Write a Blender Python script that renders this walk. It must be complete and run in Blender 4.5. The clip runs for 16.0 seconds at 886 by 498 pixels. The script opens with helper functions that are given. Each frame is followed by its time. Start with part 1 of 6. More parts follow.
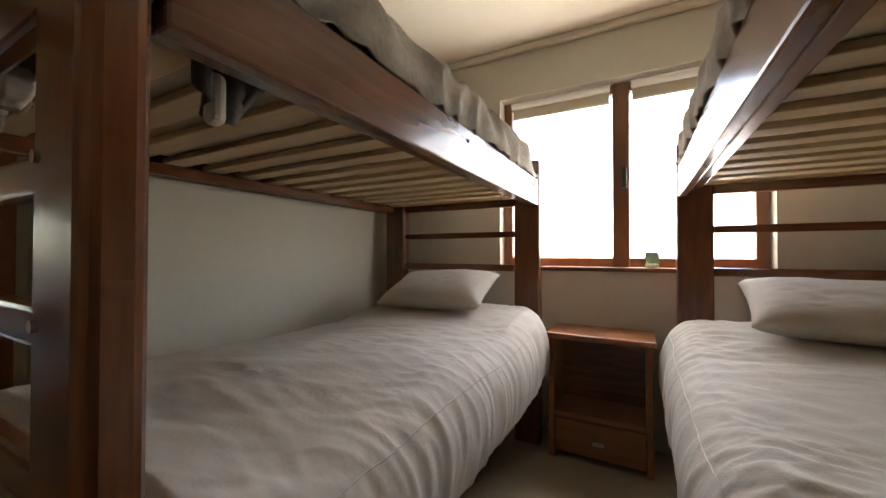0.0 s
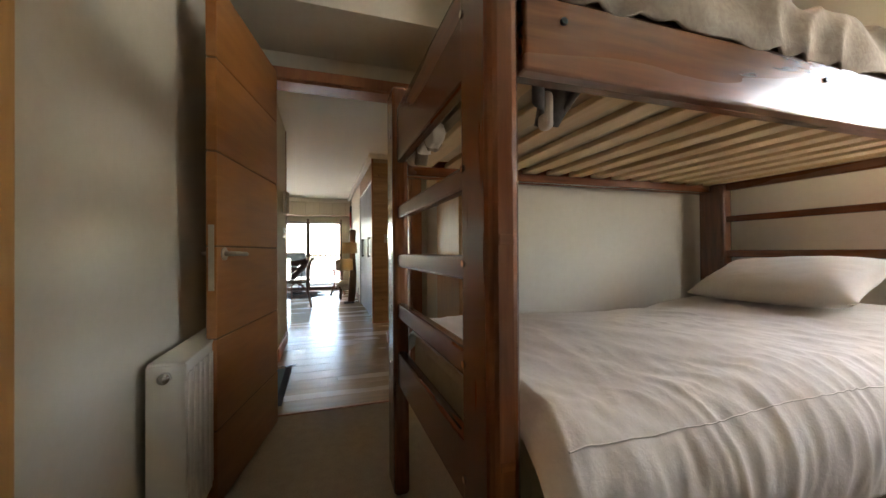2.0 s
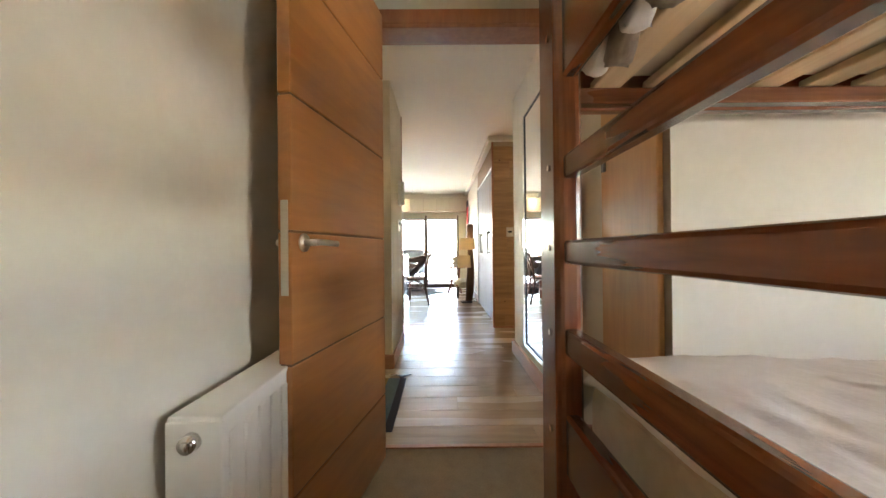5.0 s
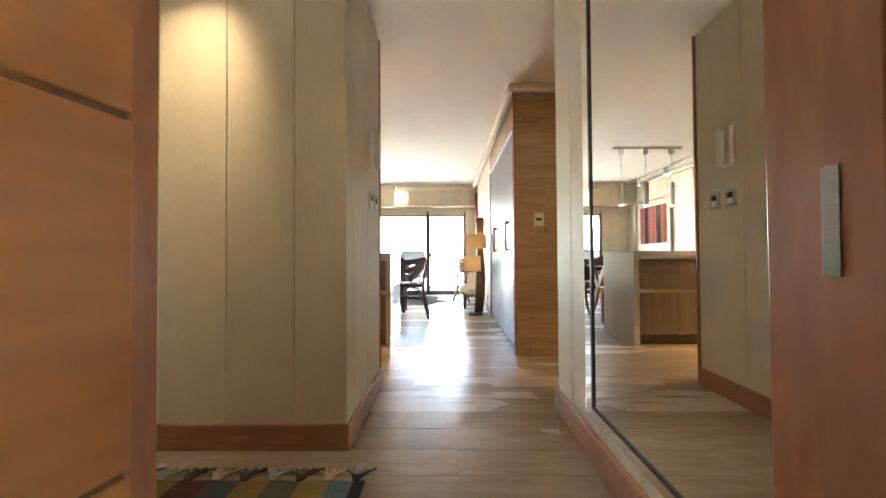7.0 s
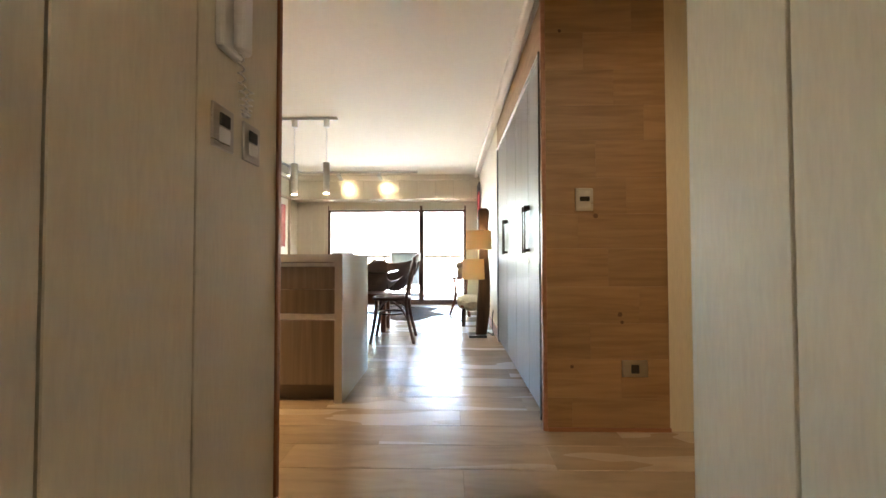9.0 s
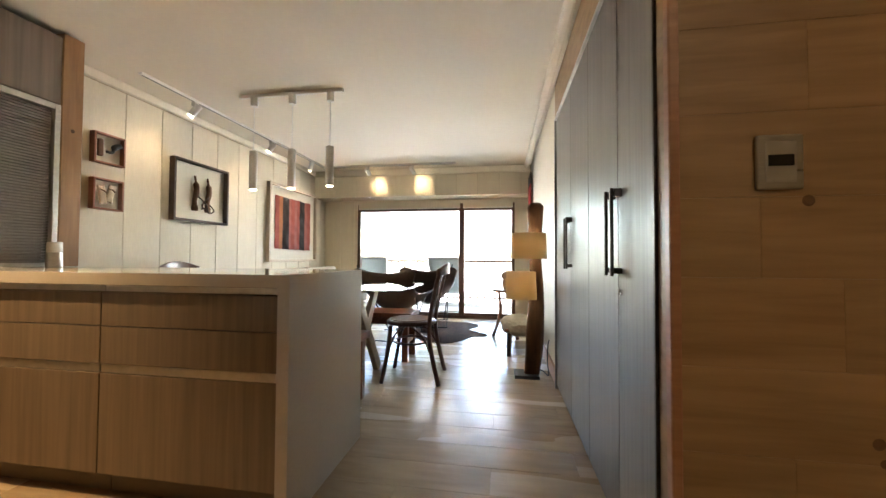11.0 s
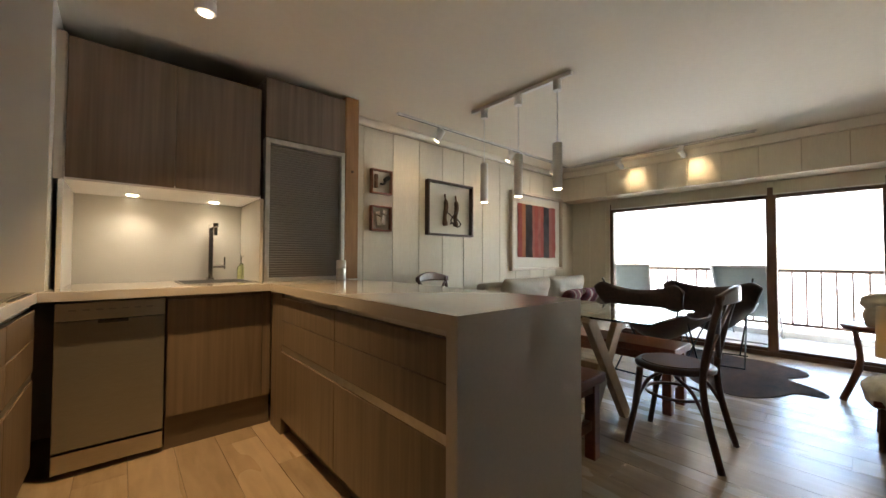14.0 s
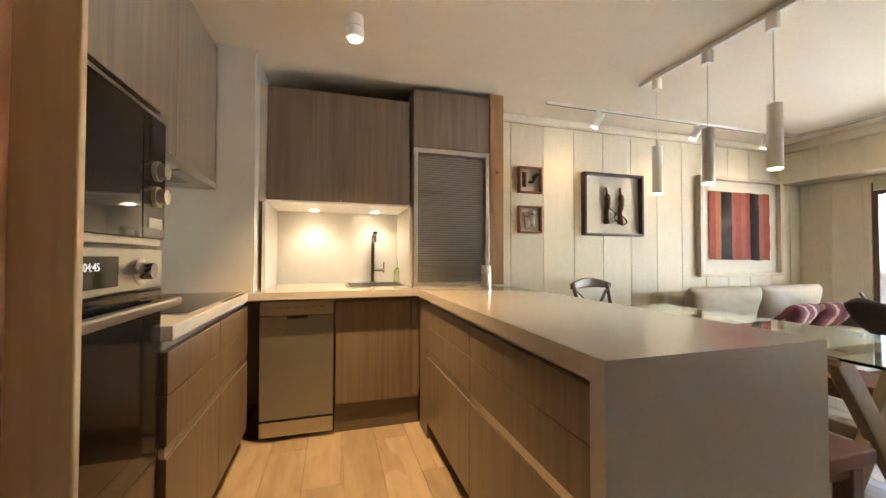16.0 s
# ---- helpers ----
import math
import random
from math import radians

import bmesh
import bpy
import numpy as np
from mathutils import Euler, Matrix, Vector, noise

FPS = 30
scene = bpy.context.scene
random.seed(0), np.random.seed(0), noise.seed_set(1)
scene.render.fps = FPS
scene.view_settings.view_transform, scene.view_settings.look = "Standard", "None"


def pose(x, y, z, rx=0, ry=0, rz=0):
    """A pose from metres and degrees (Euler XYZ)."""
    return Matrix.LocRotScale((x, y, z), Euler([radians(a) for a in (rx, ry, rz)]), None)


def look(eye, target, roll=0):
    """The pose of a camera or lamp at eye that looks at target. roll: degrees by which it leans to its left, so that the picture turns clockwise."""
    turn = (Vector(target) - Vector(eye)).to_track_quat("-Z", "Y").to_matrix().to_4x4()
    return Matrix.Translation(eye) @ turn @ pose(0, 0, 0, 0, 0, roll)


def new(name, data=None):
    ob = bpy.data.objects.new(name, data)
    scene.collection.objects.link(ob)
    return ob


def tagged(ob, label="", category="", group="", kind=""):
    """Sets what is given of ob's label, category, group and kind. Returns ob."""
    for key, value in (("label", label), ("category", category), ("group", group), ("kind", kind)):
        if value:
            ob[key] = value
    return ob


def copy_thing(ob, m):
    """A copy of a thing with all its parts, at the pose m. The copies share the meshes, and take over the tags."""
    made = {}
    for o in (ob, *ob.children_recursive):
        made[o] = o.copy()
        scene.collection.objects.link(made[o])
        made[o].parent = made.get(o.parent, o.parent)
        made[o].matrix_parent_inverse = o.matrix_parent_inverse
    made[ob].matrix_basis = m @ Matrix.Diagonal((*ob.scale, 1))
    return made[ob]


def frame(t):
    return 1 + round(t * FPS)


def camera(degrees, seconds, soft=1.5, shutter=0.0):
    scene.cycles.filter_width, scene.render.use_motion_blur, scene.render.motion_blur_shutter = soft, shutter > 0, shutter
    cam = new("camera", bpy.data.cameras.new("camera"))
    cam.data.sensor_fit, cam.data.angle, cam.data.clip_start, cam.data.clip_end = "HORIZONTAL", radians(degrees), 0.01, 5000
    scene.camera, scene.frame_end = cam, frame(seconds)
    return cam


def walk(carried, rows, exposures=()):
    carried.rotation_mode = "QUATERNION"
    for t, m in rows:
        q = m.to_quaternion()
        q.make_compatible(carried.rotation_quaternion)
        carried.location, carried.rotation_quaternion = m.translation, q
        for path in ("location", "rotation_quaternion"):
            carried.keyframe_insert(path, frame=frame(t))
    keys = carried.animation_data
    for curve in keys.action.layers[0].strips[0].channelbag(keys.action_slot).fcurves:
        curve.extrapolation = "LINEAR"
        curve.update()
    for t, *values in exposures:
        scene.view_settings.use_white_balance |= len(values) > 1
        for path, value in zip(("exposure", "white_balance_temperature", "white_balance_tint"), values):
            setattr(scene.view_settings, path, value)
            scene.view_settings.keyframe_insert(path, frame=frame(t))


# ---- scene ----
cam = camera(100.9, 16.0)
PATH = [
    (0, (-0.144, 0.121, 1.067), (-1.088, 1.883, 1.094), 0.1),
    (0.5, (-0.117, 0.061, 1.053), (-1.407, 1.59, 1.063), 0.2),
    (1, (-0.08, 0.011, 1.038), (-1.675, 1.216, 1.046), -0.1),
    (1.5, (-0.058, -0.006, 1.019), (-1.855, 0.871, 1.03), -0.3),
    (2, (-0.057, -0.003, 1.008), (-1.958, 0.618, 1.022), -0.4),
    (2.5, (-0.066, -0.006, 1.006), (-2.018, 0.429, 1.022), -0.6),
    (3, (-0.079, -0.003, 1.005), (-2.057, 0.292, 1.023), -0.6),
    (3.5, (-0.148, -0.004, 1.002), (-2.138, 0.192, 1.017), -0.6),
    (4, (-0.309, -0.008, 0.99), (-2.306, 0.099, 0.997), -0.7),
    (4.2, (-0.369, -0.011, 0.991), (-2.367, 0.065, 0.996), -0.7),
    (6.5, (-1.683, 0.05, 0.911), (-3.683, 0.027, 0.927), -0.4),
    (7, (-2.052, 0.062, 0.89), (-4.051, 0.036, 0.925), -0.4),
    (8, (-2.7, 0.133, 0.927), (-4.7, 0.095, 0.951), -0.2),
    (8.6, (-3.096, 0.151, 0.898), (-5.095, 0.118, 0.939), -0.1),
    (10.8, (-4.344, 0.27, 0.964), (-6.326, 0.011, 1.017), 0.2),
    (11, (-4.389, 0.271, 0.985), (-6.362, -0.048, 1.036), 0.3),
    (11.5, (-4.504, 0.278, 1.011), (-6.434, -0.242, 1.064), 0.3),
    (12, (-4.602, 0.299, 1.035), (-6.465, -0.426, 1.087), 0.4),
    (12.5, (-4.681, 0.295, 1.049), (-6.441, -0.654, 1.101), 0.4),
    (13, (-4.742, 0.293, 1.07), (-6.366, -0.874, 1.115), 0.3),
    (13.5, (-4.826, 0.275, 1.086), (-6.296, -1.081, 1.13), 0.2),
    (14, (-4.904, 0.262, 1.086), (-6.224, -1.24, 1.137), 0.2),
    (14.5, (-4.96, 0.239, 1.1), (-6.111, -1.395, 1.149), 0.2),
    (15, (-5.009, 0.202, 1.117), (-5.97, -1.551, 1.162), 0.2),
    (15.5, (-5.049, 0.163, 1.13), (-5.804, -1.688, 1.173), 0.2),
    (16, (-5.089, 0.133, 1.137), (-5.664, -1.782, 1.176), 0.1),
]
EXPOSURES = [(0, 3.55, 6950, 10), (1, 3.6, 6900, 10), (1.5, 3.95, 6900, 10), (2, 4.35, 7000, 10), (2.5, 4.95, 6900, 10), (3.0, 5.1, 7000, 10), (3.5, 5.3, 6950, 10), (4.2, 5.45, 6850, 10),
             (6.5, 5.88, 6650, 10), (7, 5.85, 6600, 10), (8.6, 5.65, 6650, 10), (11, 4.95, 6850, 10), (12.5, 4.38, 6750, 10), (13.5, 4.1, 6750, 10), (14.5, 4.3, 6750, 10), (15, 4.5, 6750, 10), (16, 5.2, 6850, 10)]
walk(cam, [(t, look(eye, target, roll)) for t, eye, target, roll in PATH], EXPOSURES)

# ---- light ----
world = bpy.data.worlds.new("world")
scene.world = world
world.use_nodes = True
wn = world.node_tree.nodes
sky = wn.new("ShaderNodeTexSky")
sky.sky_type, sky.sun_disc = "NISHITA", False
sky.sun_elevation, sky.sun_rotation = radians(74), radians(10)
world.node_tree.links.new(sky.outputs[0], wn["Background"].inputs[0])
wn["Background"].inputs[1].default_value = 0.15


def lamp(name, kind, m, power, color=(1, 1, 1), size=0.1, size_y=None, angle=60, blend=0.9):
    data = bpy.data.lights.new(name, kind)
    data.energy, data.color = power * (1 if kind == "SUN" else 0.1), color
    if kind == "AREA":
        data.shape, data.size, data.size_y = "RECTANGLE", size, size_y or size
    elif kind == "SPOT":
        data.spot_size, data.spot_blend, data.shadow_soft_size = radians(angle), blend, size
    elif kind == "SUN":
        data.angle = radians(0.5)
    else:
        data.shadow_soft_size = size
    ob = new(name, data)
    ob.matrix_world = m
    return ob


WARM = (1.0, 0.76, 0.47)
DAY = (1.0, 0.97, 0.92)
lamp("sun", "SUN", look((0.5, 2.95, 10.5), (0, 0, 0)), 4.0, (1.0, 0.94, 0.85))
# Area lamp added in the window opening to boost the sky's light on the beds.
lamp("window_daylight", "AREA", look((-0.255, 2.60, 1.50), (-0.35, 1.0, 1.15)), 11.0, DAY, 1.22, 0.92)

# ---- materials ----


def mat(name, a, b=None, rough=0.5, metal=0.0, grain=(1, 1, 1), scale=8.0, bump=0.1, coarse=0.35, vary=0.0, island=False, coat=0.0, detail=6.0):
    """Two colours mixed by fine stretched grain and broad clouds."""
    m = bpy.data.materials.new(name)
    m.use_nodes = True
    t = m.node_tree
    n, link = t.nodes, t.links.new
    p = n["Principled BSDF"]
    p.inputs["Roughness"].default_value, p.inputs["Metallic"].default_value = rough, metal
    p.inputs["Coat Weight"].default_value = coat
    p.inputs["Coat Roughness"].default_value = 0.15
    b = b or tuple(c * 0.8 for c in a)
    tc, mp = n.new("ShaderNodeTexCoord"), n.new("ShaderNodeMapping")
    mp.inputs["Scale"].default_value = grain
    link(tc.outputs["Object"], mp.inputs[0])
    fine, broad = n.new("ShaderNodeTexNoise"), n.new("ShaderNodeTexNoise")
    fine.inputs["Scale"].default_value, fine.inputs["Detail"].default_value = scale, detail
    fine.inputs["Distortion"].default_value = 0.4
    broad.inputs["Scale"].default_value, broad.inputs["Detail"].default_value = scale * 0.12, 3
    info = n.new("ShaderNodeObjectInfo")
    if vary:
        add = n.new("ShaderNodeVectorMath")
        add.operation = "MULTIPLY_ADD"
        link(info.outputs["Random"], add.inputs[0])
        add.inputs[1].default_value = (31, 17, 23)
        link(mp.outputs[0], add.inputs[2])
        src = add.outputs[0]
    else:
        src = mp.outputs[0]
    link(src, fine.inputs["Vector"])
    link(src, broad.inputs["Vector"])
    ramp = n.new("ShaderNodeValToRGB")
    ramp.color_ramp.elements[0].position, ramp.color_ramp.elements[1].position = 0.32, 0.68
    ramp.color_ramp.elements[0].color, ramp.color_ramp.elements[1].color = (*b, 1), (*a, 1)
    mixf = n.new("ShaderNodeMix")
    mixf.inputs[0].default_value = coarse
    link(fine.outputs[0], mixf.inputs[2])
    link(broad.outputs[0], mixf.inputs[3])
    link(mixf.outputs[0], ramp.inputs[0])
    out = ramp.outputs[0]
    if vary:
        hsv, val = n.new("ShaderNodeHueSaturation"), n.new("ShaderNodeMapRange")
        val.inputs[3].default_value, val.inputs[4].default_value = 1 - vary, 1 + vary
        link(info.outputs["Random"], val.inputs[0])
        link(val.outputs[0], hsv.inputs["Value"])
        link(out, hsv.inputs["Color"])
        out = hsv.outputs[0]
    link(out, p.inputs["Base Color"])
    if bump:
        bp = n.new("ShaderNodeBump")
        bp.inputs["Strength"].default_value, bp.inputs["Distance"].default_value = bump, 0.004
        link(fine.outputs[0], bp.inputs["Height"])
        link(bp.outputs[0], p.inputs["Normal"])
        rr = n.new("ShaderNodeMapRange")
        rr.inputs[3].default_value, rr.inputs[4].default_value = max(0.02, rough - 0.08), min(1, rough + 0.1)
        link(broad.outputs[0], rr.inputs[0])
        link(rr.outputs[0], p.inputs["Roughness"])
    return m


def glow(name, color, strength):
    m = bpy.data.materials.new(name)
    m.use_nodes = True
    p = m.node_tree.nodes["Principled BSDF"]
    p.inputs["Base Color"].default_value = (*color, 1)
    p.inputs["Emission Color"].default_value = (*color, 1)
    p.inputs["Emission Strength"].default_value = strength
    return m


def glass(name, color=(1, 1, 1), rough=0.0, ior=1.45):
    m = bpy.data.materials.new(name)
    m.use_nodes = True
    p = m.node_tree.nodes["Principled BSDF"]
    p.inputs["Base Color"].default_value = (*color, 1)
    p.inputs["Roughness"].default_value = rough
    p.inputs["Transmission Weight"].default_value = 1
    p.inputs["IOR"].default_value = ior
    return m


M_BEDWALL = mat("bedroom_paint", (0.56, 0.525, 0.44), (0.53, 0.495, 0.41), 0.75, scale=30, bump=0.06)
M_CEIL = mat("ceiling_paint", (0.78, 0.715, 0.60), (0.75, 0.685, 0.57), 0.85, scale=25, bump=0.05)
M_PANEL = mat("cream_canvas_panel", (0.70, 0.63, 0.49), (0.63, 0.56, 0.43), 0.62, grain=(9, 9, 1.2), scale=14, bump=0.12, vary=0.04)
M_GROOVE = mat("panel_backing", (0.50, 0.40, 0.27), None, 0.8, scale=20)
M_WHITEWALL = mat("white_panel", (0.70, 0.665, 0.60), (0.67, 0.635, 0.57), 0.22, scale=6, bump=0.02)
M_BEDWOOD = mat("varnished_bed_wood", (0.185, 0.060, 0.020), (0.075, 0.022, 0.008), 0.24, grain=(9, 9, 0.9), scale=5, bump=0.08, vary=0.10, coat=0.4)
M_BEDRAIL = mat("varnished_rail_wood", (0.205, 0.070, 0.023), (0.085, 0.026, 0.009), 0.26, grain=(9, 0.9, 9), scale=5, bump=0.08, vary=0.08, coat=0.5)
M_BEDRUNG = mat("varnished_rung_wood", (0.185, 0.060, 0.020), (0.075, 0.022, 0.008), 0.24, grain=(0.9, 9, 9), scale=5, bump=0.08, vary=0.10, coat=0.4)
M_SLAT = mat("pine_slat", (0.58, 0.42, 0.24), (0.47, 0.32, 0.17), 0.6, grain=(0.8, 9, 9), scale=5, bump=0.1, vary=0.12)
M_DOOR = mat("honey_door_veneer", (0.40, 0.165, 0.050), (0.30, 0.115, 0.034), 0.33, grain=(1.0, 6, 9), scale=3.2, bump=0.05, vary=0.06, coat=0.2)
M_TRIM = mat("cedar_trim", (0.36, 0.15, 0.065), (0.25, 0.09, 0.04), 0.38, grain=(5, 5, 1), scale=6, bump=0.08)
M_OAKTRIM = mat("oak_trim", (0.50, 0.27, 0.095), (0.40, 0.20, 0.065), 0.35, grain=(8, 8, 0.9), scale=6, bump=0.08)
M_PALEOAK = mat("pale_oak_board", (0.58, 0.38, 0.20), (0.46, 0.28, 0.14), 0.45, grain=(8, 8, 0.7), scale=6, bump=0.08)
M_WINWOOD = mat("window_wood", (0.19, 0.082, 0.038), (0.12, 0.048, 0.022), 0.4, grain=(5, 5, 1), scale=6, bump=0.08)
M_BASE = mat("baseboard_wood", (0.40, 0.19, 0.10), (0.29, 0.12, 0.06), 0.4, grain=(1, 1, 9), scale=6, bump=0.08)
M_DUVET = mat("greige_cotton", (0.62, 0.575, 0.52), (0.57, 0.525, 0.47), 0.85, scale=90, bump=0.25, coarse=0.5)
M_PILLOW = mat("greige_pillow_cotton", (0.63, 0.58, 0.51), (0.58, 0.53, 0.46), 0.85, scale=110, bump=0.2, coarse=0.5)
M_BLANKET = mat("grey_brown_blanket", (0.33, 0.275, 0.215), (0.235, 0.19, 0.145), 0.95, scale=60, bump=0.35)
M_MATTRESS = mat("quilted_mattress", (0.52, 0.43, 0.30), (0.42, 0.33, 0.22), 0.9, scale=14, bump=0.4)
M_CARPET = mat("beige_carpet", (0.33, 0.27, 0.19), (0.24, 0.19, 0.13), 0.97, scale=160, bump=0.8, coarse=0.4)
M_FLOOR = mat("wood_look_tile", (0.47, 0.36, 0.25), (0.29, 0.215, 0.145), 0.25, grain=(5, 0.9, 5), scale=4, bump=0.10, coarse=0.5, vary=0.07)
M_GROUT = mat("floor_joint", (0.24, 0.18, 0.125), None, 0.8, scale=40)
M_KITCHEN = mat("grey_brown_laminate", (0.235, 0.178, 0.130), (0.140, 0.103, 0.075), 0.42, grain=(12, 12, 0.45), scale=3.0, bump=0.06, coarse=0.3, vary=0.03)
M_CLOSET = mat("grey_closet_laminate", (0.19, 0.17, 0.155), (0.13, 0.115, 0.105), 0.42, grain=(14, 14, 0.55), scale=4.0, bump=0.07, coarse=0.3, vary=0.04)
M_WORKTOP = mat("quartz_worktop", (0.60, 0.545, 0.485), (0.57, 0.515, 0.455), 0.07, scale=70, bump=0.0, coarse=0.2)
M_WORKTOP.node_tree.nodes["Principled BSDF"].inputs["IOR"].default_value = 1.75
M_RUSTIC = mat("rustic_oak", (0.44, 0.27, 0.13), (0.25, 0.14, 0.062), 0.5, grain=(3, 0.8, 10), scale=3.4, bump=0.15, coarse=0.45, vary=0.17)
M_POST = mat("oak_post", (0.42, 0.23, 0.10), (0.28, 0.14, 0.055), 0.5, grain=(8, 8, 0.8), scale=4, bump=0.12)
M_STEEL = mat("brushed_steel", (0.55, 0.52, 0.47), (0.47, 0.44, 0.40), 0.3, 1.0, grain=(1, 1, 14), scale=30, bump=0.02)
M_ALU = mat("satin_aluminium", (0.62, 0.60, 0.56), None, 0.32, 1.0, scale=30, bump=0.02)
M_CHROME = mat("chrome", (0.75, 0.74, 0.72), (0.72, 0.71, 0.69), 0.09, 1.0, scale=10, bump=0)
M_BRONZE = mat("dark_bronze_metal", (0.10, 0.085, 0.075), (0.07, 0.06, 0.052), 0.38, 0.9, scale=40, bump=0.04)
M_BLACKGLASS = mat("black_glass", (0.012, 0.011, 0.010), (0.010, 0.009, 0.009), 0.05, scale=5, bump=0)
M_BLACK = mat("black_paint", (0.02, 0.02, 0.02), (0.014, 0.014, 0.014), 0.45, scale=30, bump=0.05)
M_DWASH = mat("titanium_panel", (0.31, 0.30, 0.275), (0.27, 0.26, 0.24), 0.34, 0.6, grain=(1, 1, 12), scale=25, bump=0.02)
M_WHITE = mat("white_lacquer", (0.80, 0.78, 0.74), (0.77, 0.75, 0.71), 0.4, scale=20, bump=0.03)
M_RADIATOR = mat("radiator_enamel", (0.74, 0.72, 0.66), (0.70, 0.68, 0.62), 0.35, scale=20, bump=0.03)
M_GLASS = glass("clear_glass")
M_PANE = glass("window_pane", ior=1.02)
M_TABLEGLASS = glass("green_edge_glass", (0.80, 0.95, 0.88), ior=1.5)
M_MIRROR = mat("mirror_silver", (0.88, 0.89, 0.87), (0.88, 0.89, 0.87), 0.01, 1.0, bump=0)
M_CHAIR = mat("dark_bentwood", (0.10, 0.036, 0.017), (0.05, 0.018, 0.009), 0.3, grain=(4, 4, 1), scale=8, bump=0.08, coat=0.3)
M_CANE = mat("woven_cane", (0.17, 0.07, 0.030), (0.09, 0.036, 0.016), 0.75, scale=120, bump=0.5)
M_BENCH = mat("reddish_bench_wood", (0.24, 0.075, 0.030), (0.14, 0.042, 0.018), 0.32, grain=(1, 5, 5), scale=6, bump=0.1, vary=0.08)
M_TABLELEG = mat("pale_table_wood", (0.40, 0.27, 0.16), (0.29, 0.19, 0.11), 0.5, grain=(6, 6, 1), scale=6, bump=0.1)
M_LEATHER = mat("dark_leather", (0.085, 0.050, 0.034), (0.045, 0.026, 0.018), 0.42, scale=35, bump=0.3)
M_SOFA = mat("cream_sofa_fabric", (0.46, 0.40, 0.31), (0.40, 0.345, 0.265), 0.9, scale=120, bump=0.3)
M_WOOL = mat("white_sheepskin", (0.74, 0.68, 0.56), (0.58, 0.51, 0.40), 0.95, scale=45, bump=1.0)
M_SHADE = bpy.data.materials.new("linen_shade")
M_LAMPWOOD = mat("reclaimed_beam_wood", (0.13, 0.062, 0.030), (0.05, 0.024, 0.012), 0.6, grain=(5, 5, 0.8), scale=5, bump=0.3)
M_HIDE = mat("cowhide", (0.10, 0.052, 0.03), (0.010, 0.007, 0.006), 1.0, grain=(1, 2.5, 1), scale=9.0, bump=0.5, coarse=0.55)
M_HIDE.node_tree.nodes["Principled BSDF"].inputs["Specular IOR Level"].default_value = 0.1
M_RAIL = mat("balcony_wood", (0.09, 0.05, 0.03), None, 0.55, grain=(5, 1, 5), scale=6)
M_CONCRETE = mat("balcony_floor", (0.55, 0.53, 0.50), (0.46, 0.44, 0.41), 0.8, scale=10)
M_SLING = mat("grey_sling_mesh", (0.30, 0.34, 0.34), (0.25, 0.29, 0.29), 0.7, scale=90, bump=0.2)
M_OUTWOOD = mat("sunlit_rafter", (0.62, 0.50, 0.36), (0.50, 0.39, 0.27), 0.6, grain=(1, 6, 6), scale=5)
M_RENDER = mat("pale_facade", (0.72, 0.69, 0.62), None, 0.8, scale=12)
# Distance haze is put into the ground's pale grey colour.
M_GROUND = mat("hazy_ground", (0.55, 0.56, 0.55), (0.45, 0.46, 0.46), 0.95, scale=0.02, bump=0)
M_BLIND = mat("roller_blind_fabric", (0.66, 0.60, 0.47), (0.62, 0.56, 0.43), 0.85, scale=140, bump=0.15)
M_SHELL = mat("pale_stone", (0.60, 0.52, 0.40), (0.42, 0.34, 0.24), 0.7, scale=14, bump=0.3)
M_PAPER = mat("mount_board", (0.66, 0.61, 0.51), (0.63, 0.58, 0.48), 0.9, scale=60, bump=0.05)
M_TOOL = mat("carved_tool_wood", (0.20, 0.10, 0.045), (0.07, 0.035, 0.018), 0.6, scale=12, bump=0.3)
M_LENS = glow("lamp_lens", (1.0, 0.85, 0.6), 1.6)
M_LED = glow("led_lens", (1.0, 0.86, 0.62), 2.2)
M_DISPLAY = glow("clock_digits", (0.75, 0.8, 0.85), 0.012)
M_SOAP = glass("soap_glass", (0.75, 0.8, 0.45), 0.1)
M_CANDLE = glass("green_tumbler", (0.6, 0.85, 0.72), 0.15)
M_GREYLINE = mat("printed_grey", (0.35, 0.34, 0.32), None, 0.6)

M_SHADE.use_nodes = True
sp = M_SHADE.node_tree.nodes["Principled BSDF"]
sp.inputs["Base Color"].default_value = (0.62, 0.52, 0.37, 1)
sp.inputs["Roughness"].default_value = 0.9
sn, sl = M_SHADE.node_tree.nodes, M_SHADE.node_tree.links
thin, blend_ = sn.new("ShaderNodeBsdfTranslucent"), sn.new("ShaderNodeMixShader")
thin.inputs["Color"].default_value = (0.62, 0.48, 0.30, 1)
blend_.inputs[0].default_value = 0.3
sl.new(sp.outputs[0], blend_.inputs[1])
sl.new(thin.outputs[0], blend_.inputs[2])
sl.new(blend_.outputs[0], sn["Material Output"].inputs["Surface"])
weave_bump, threads = sn.new("ShaderNodeBump"), sn.new("ShaderNodeTexNoise")
threads.inputs["Scale"].default_value = 220
weave_bump.inputs["Strength"].default_value, weave_bump.inputs["Distance"].default_value = 0.2, 0.002
sl.new(threads.outputs[0], weave_bump.inputs["Height"])
sl.new(weave_bump.outputs[0], sp.inputs["Normal"])


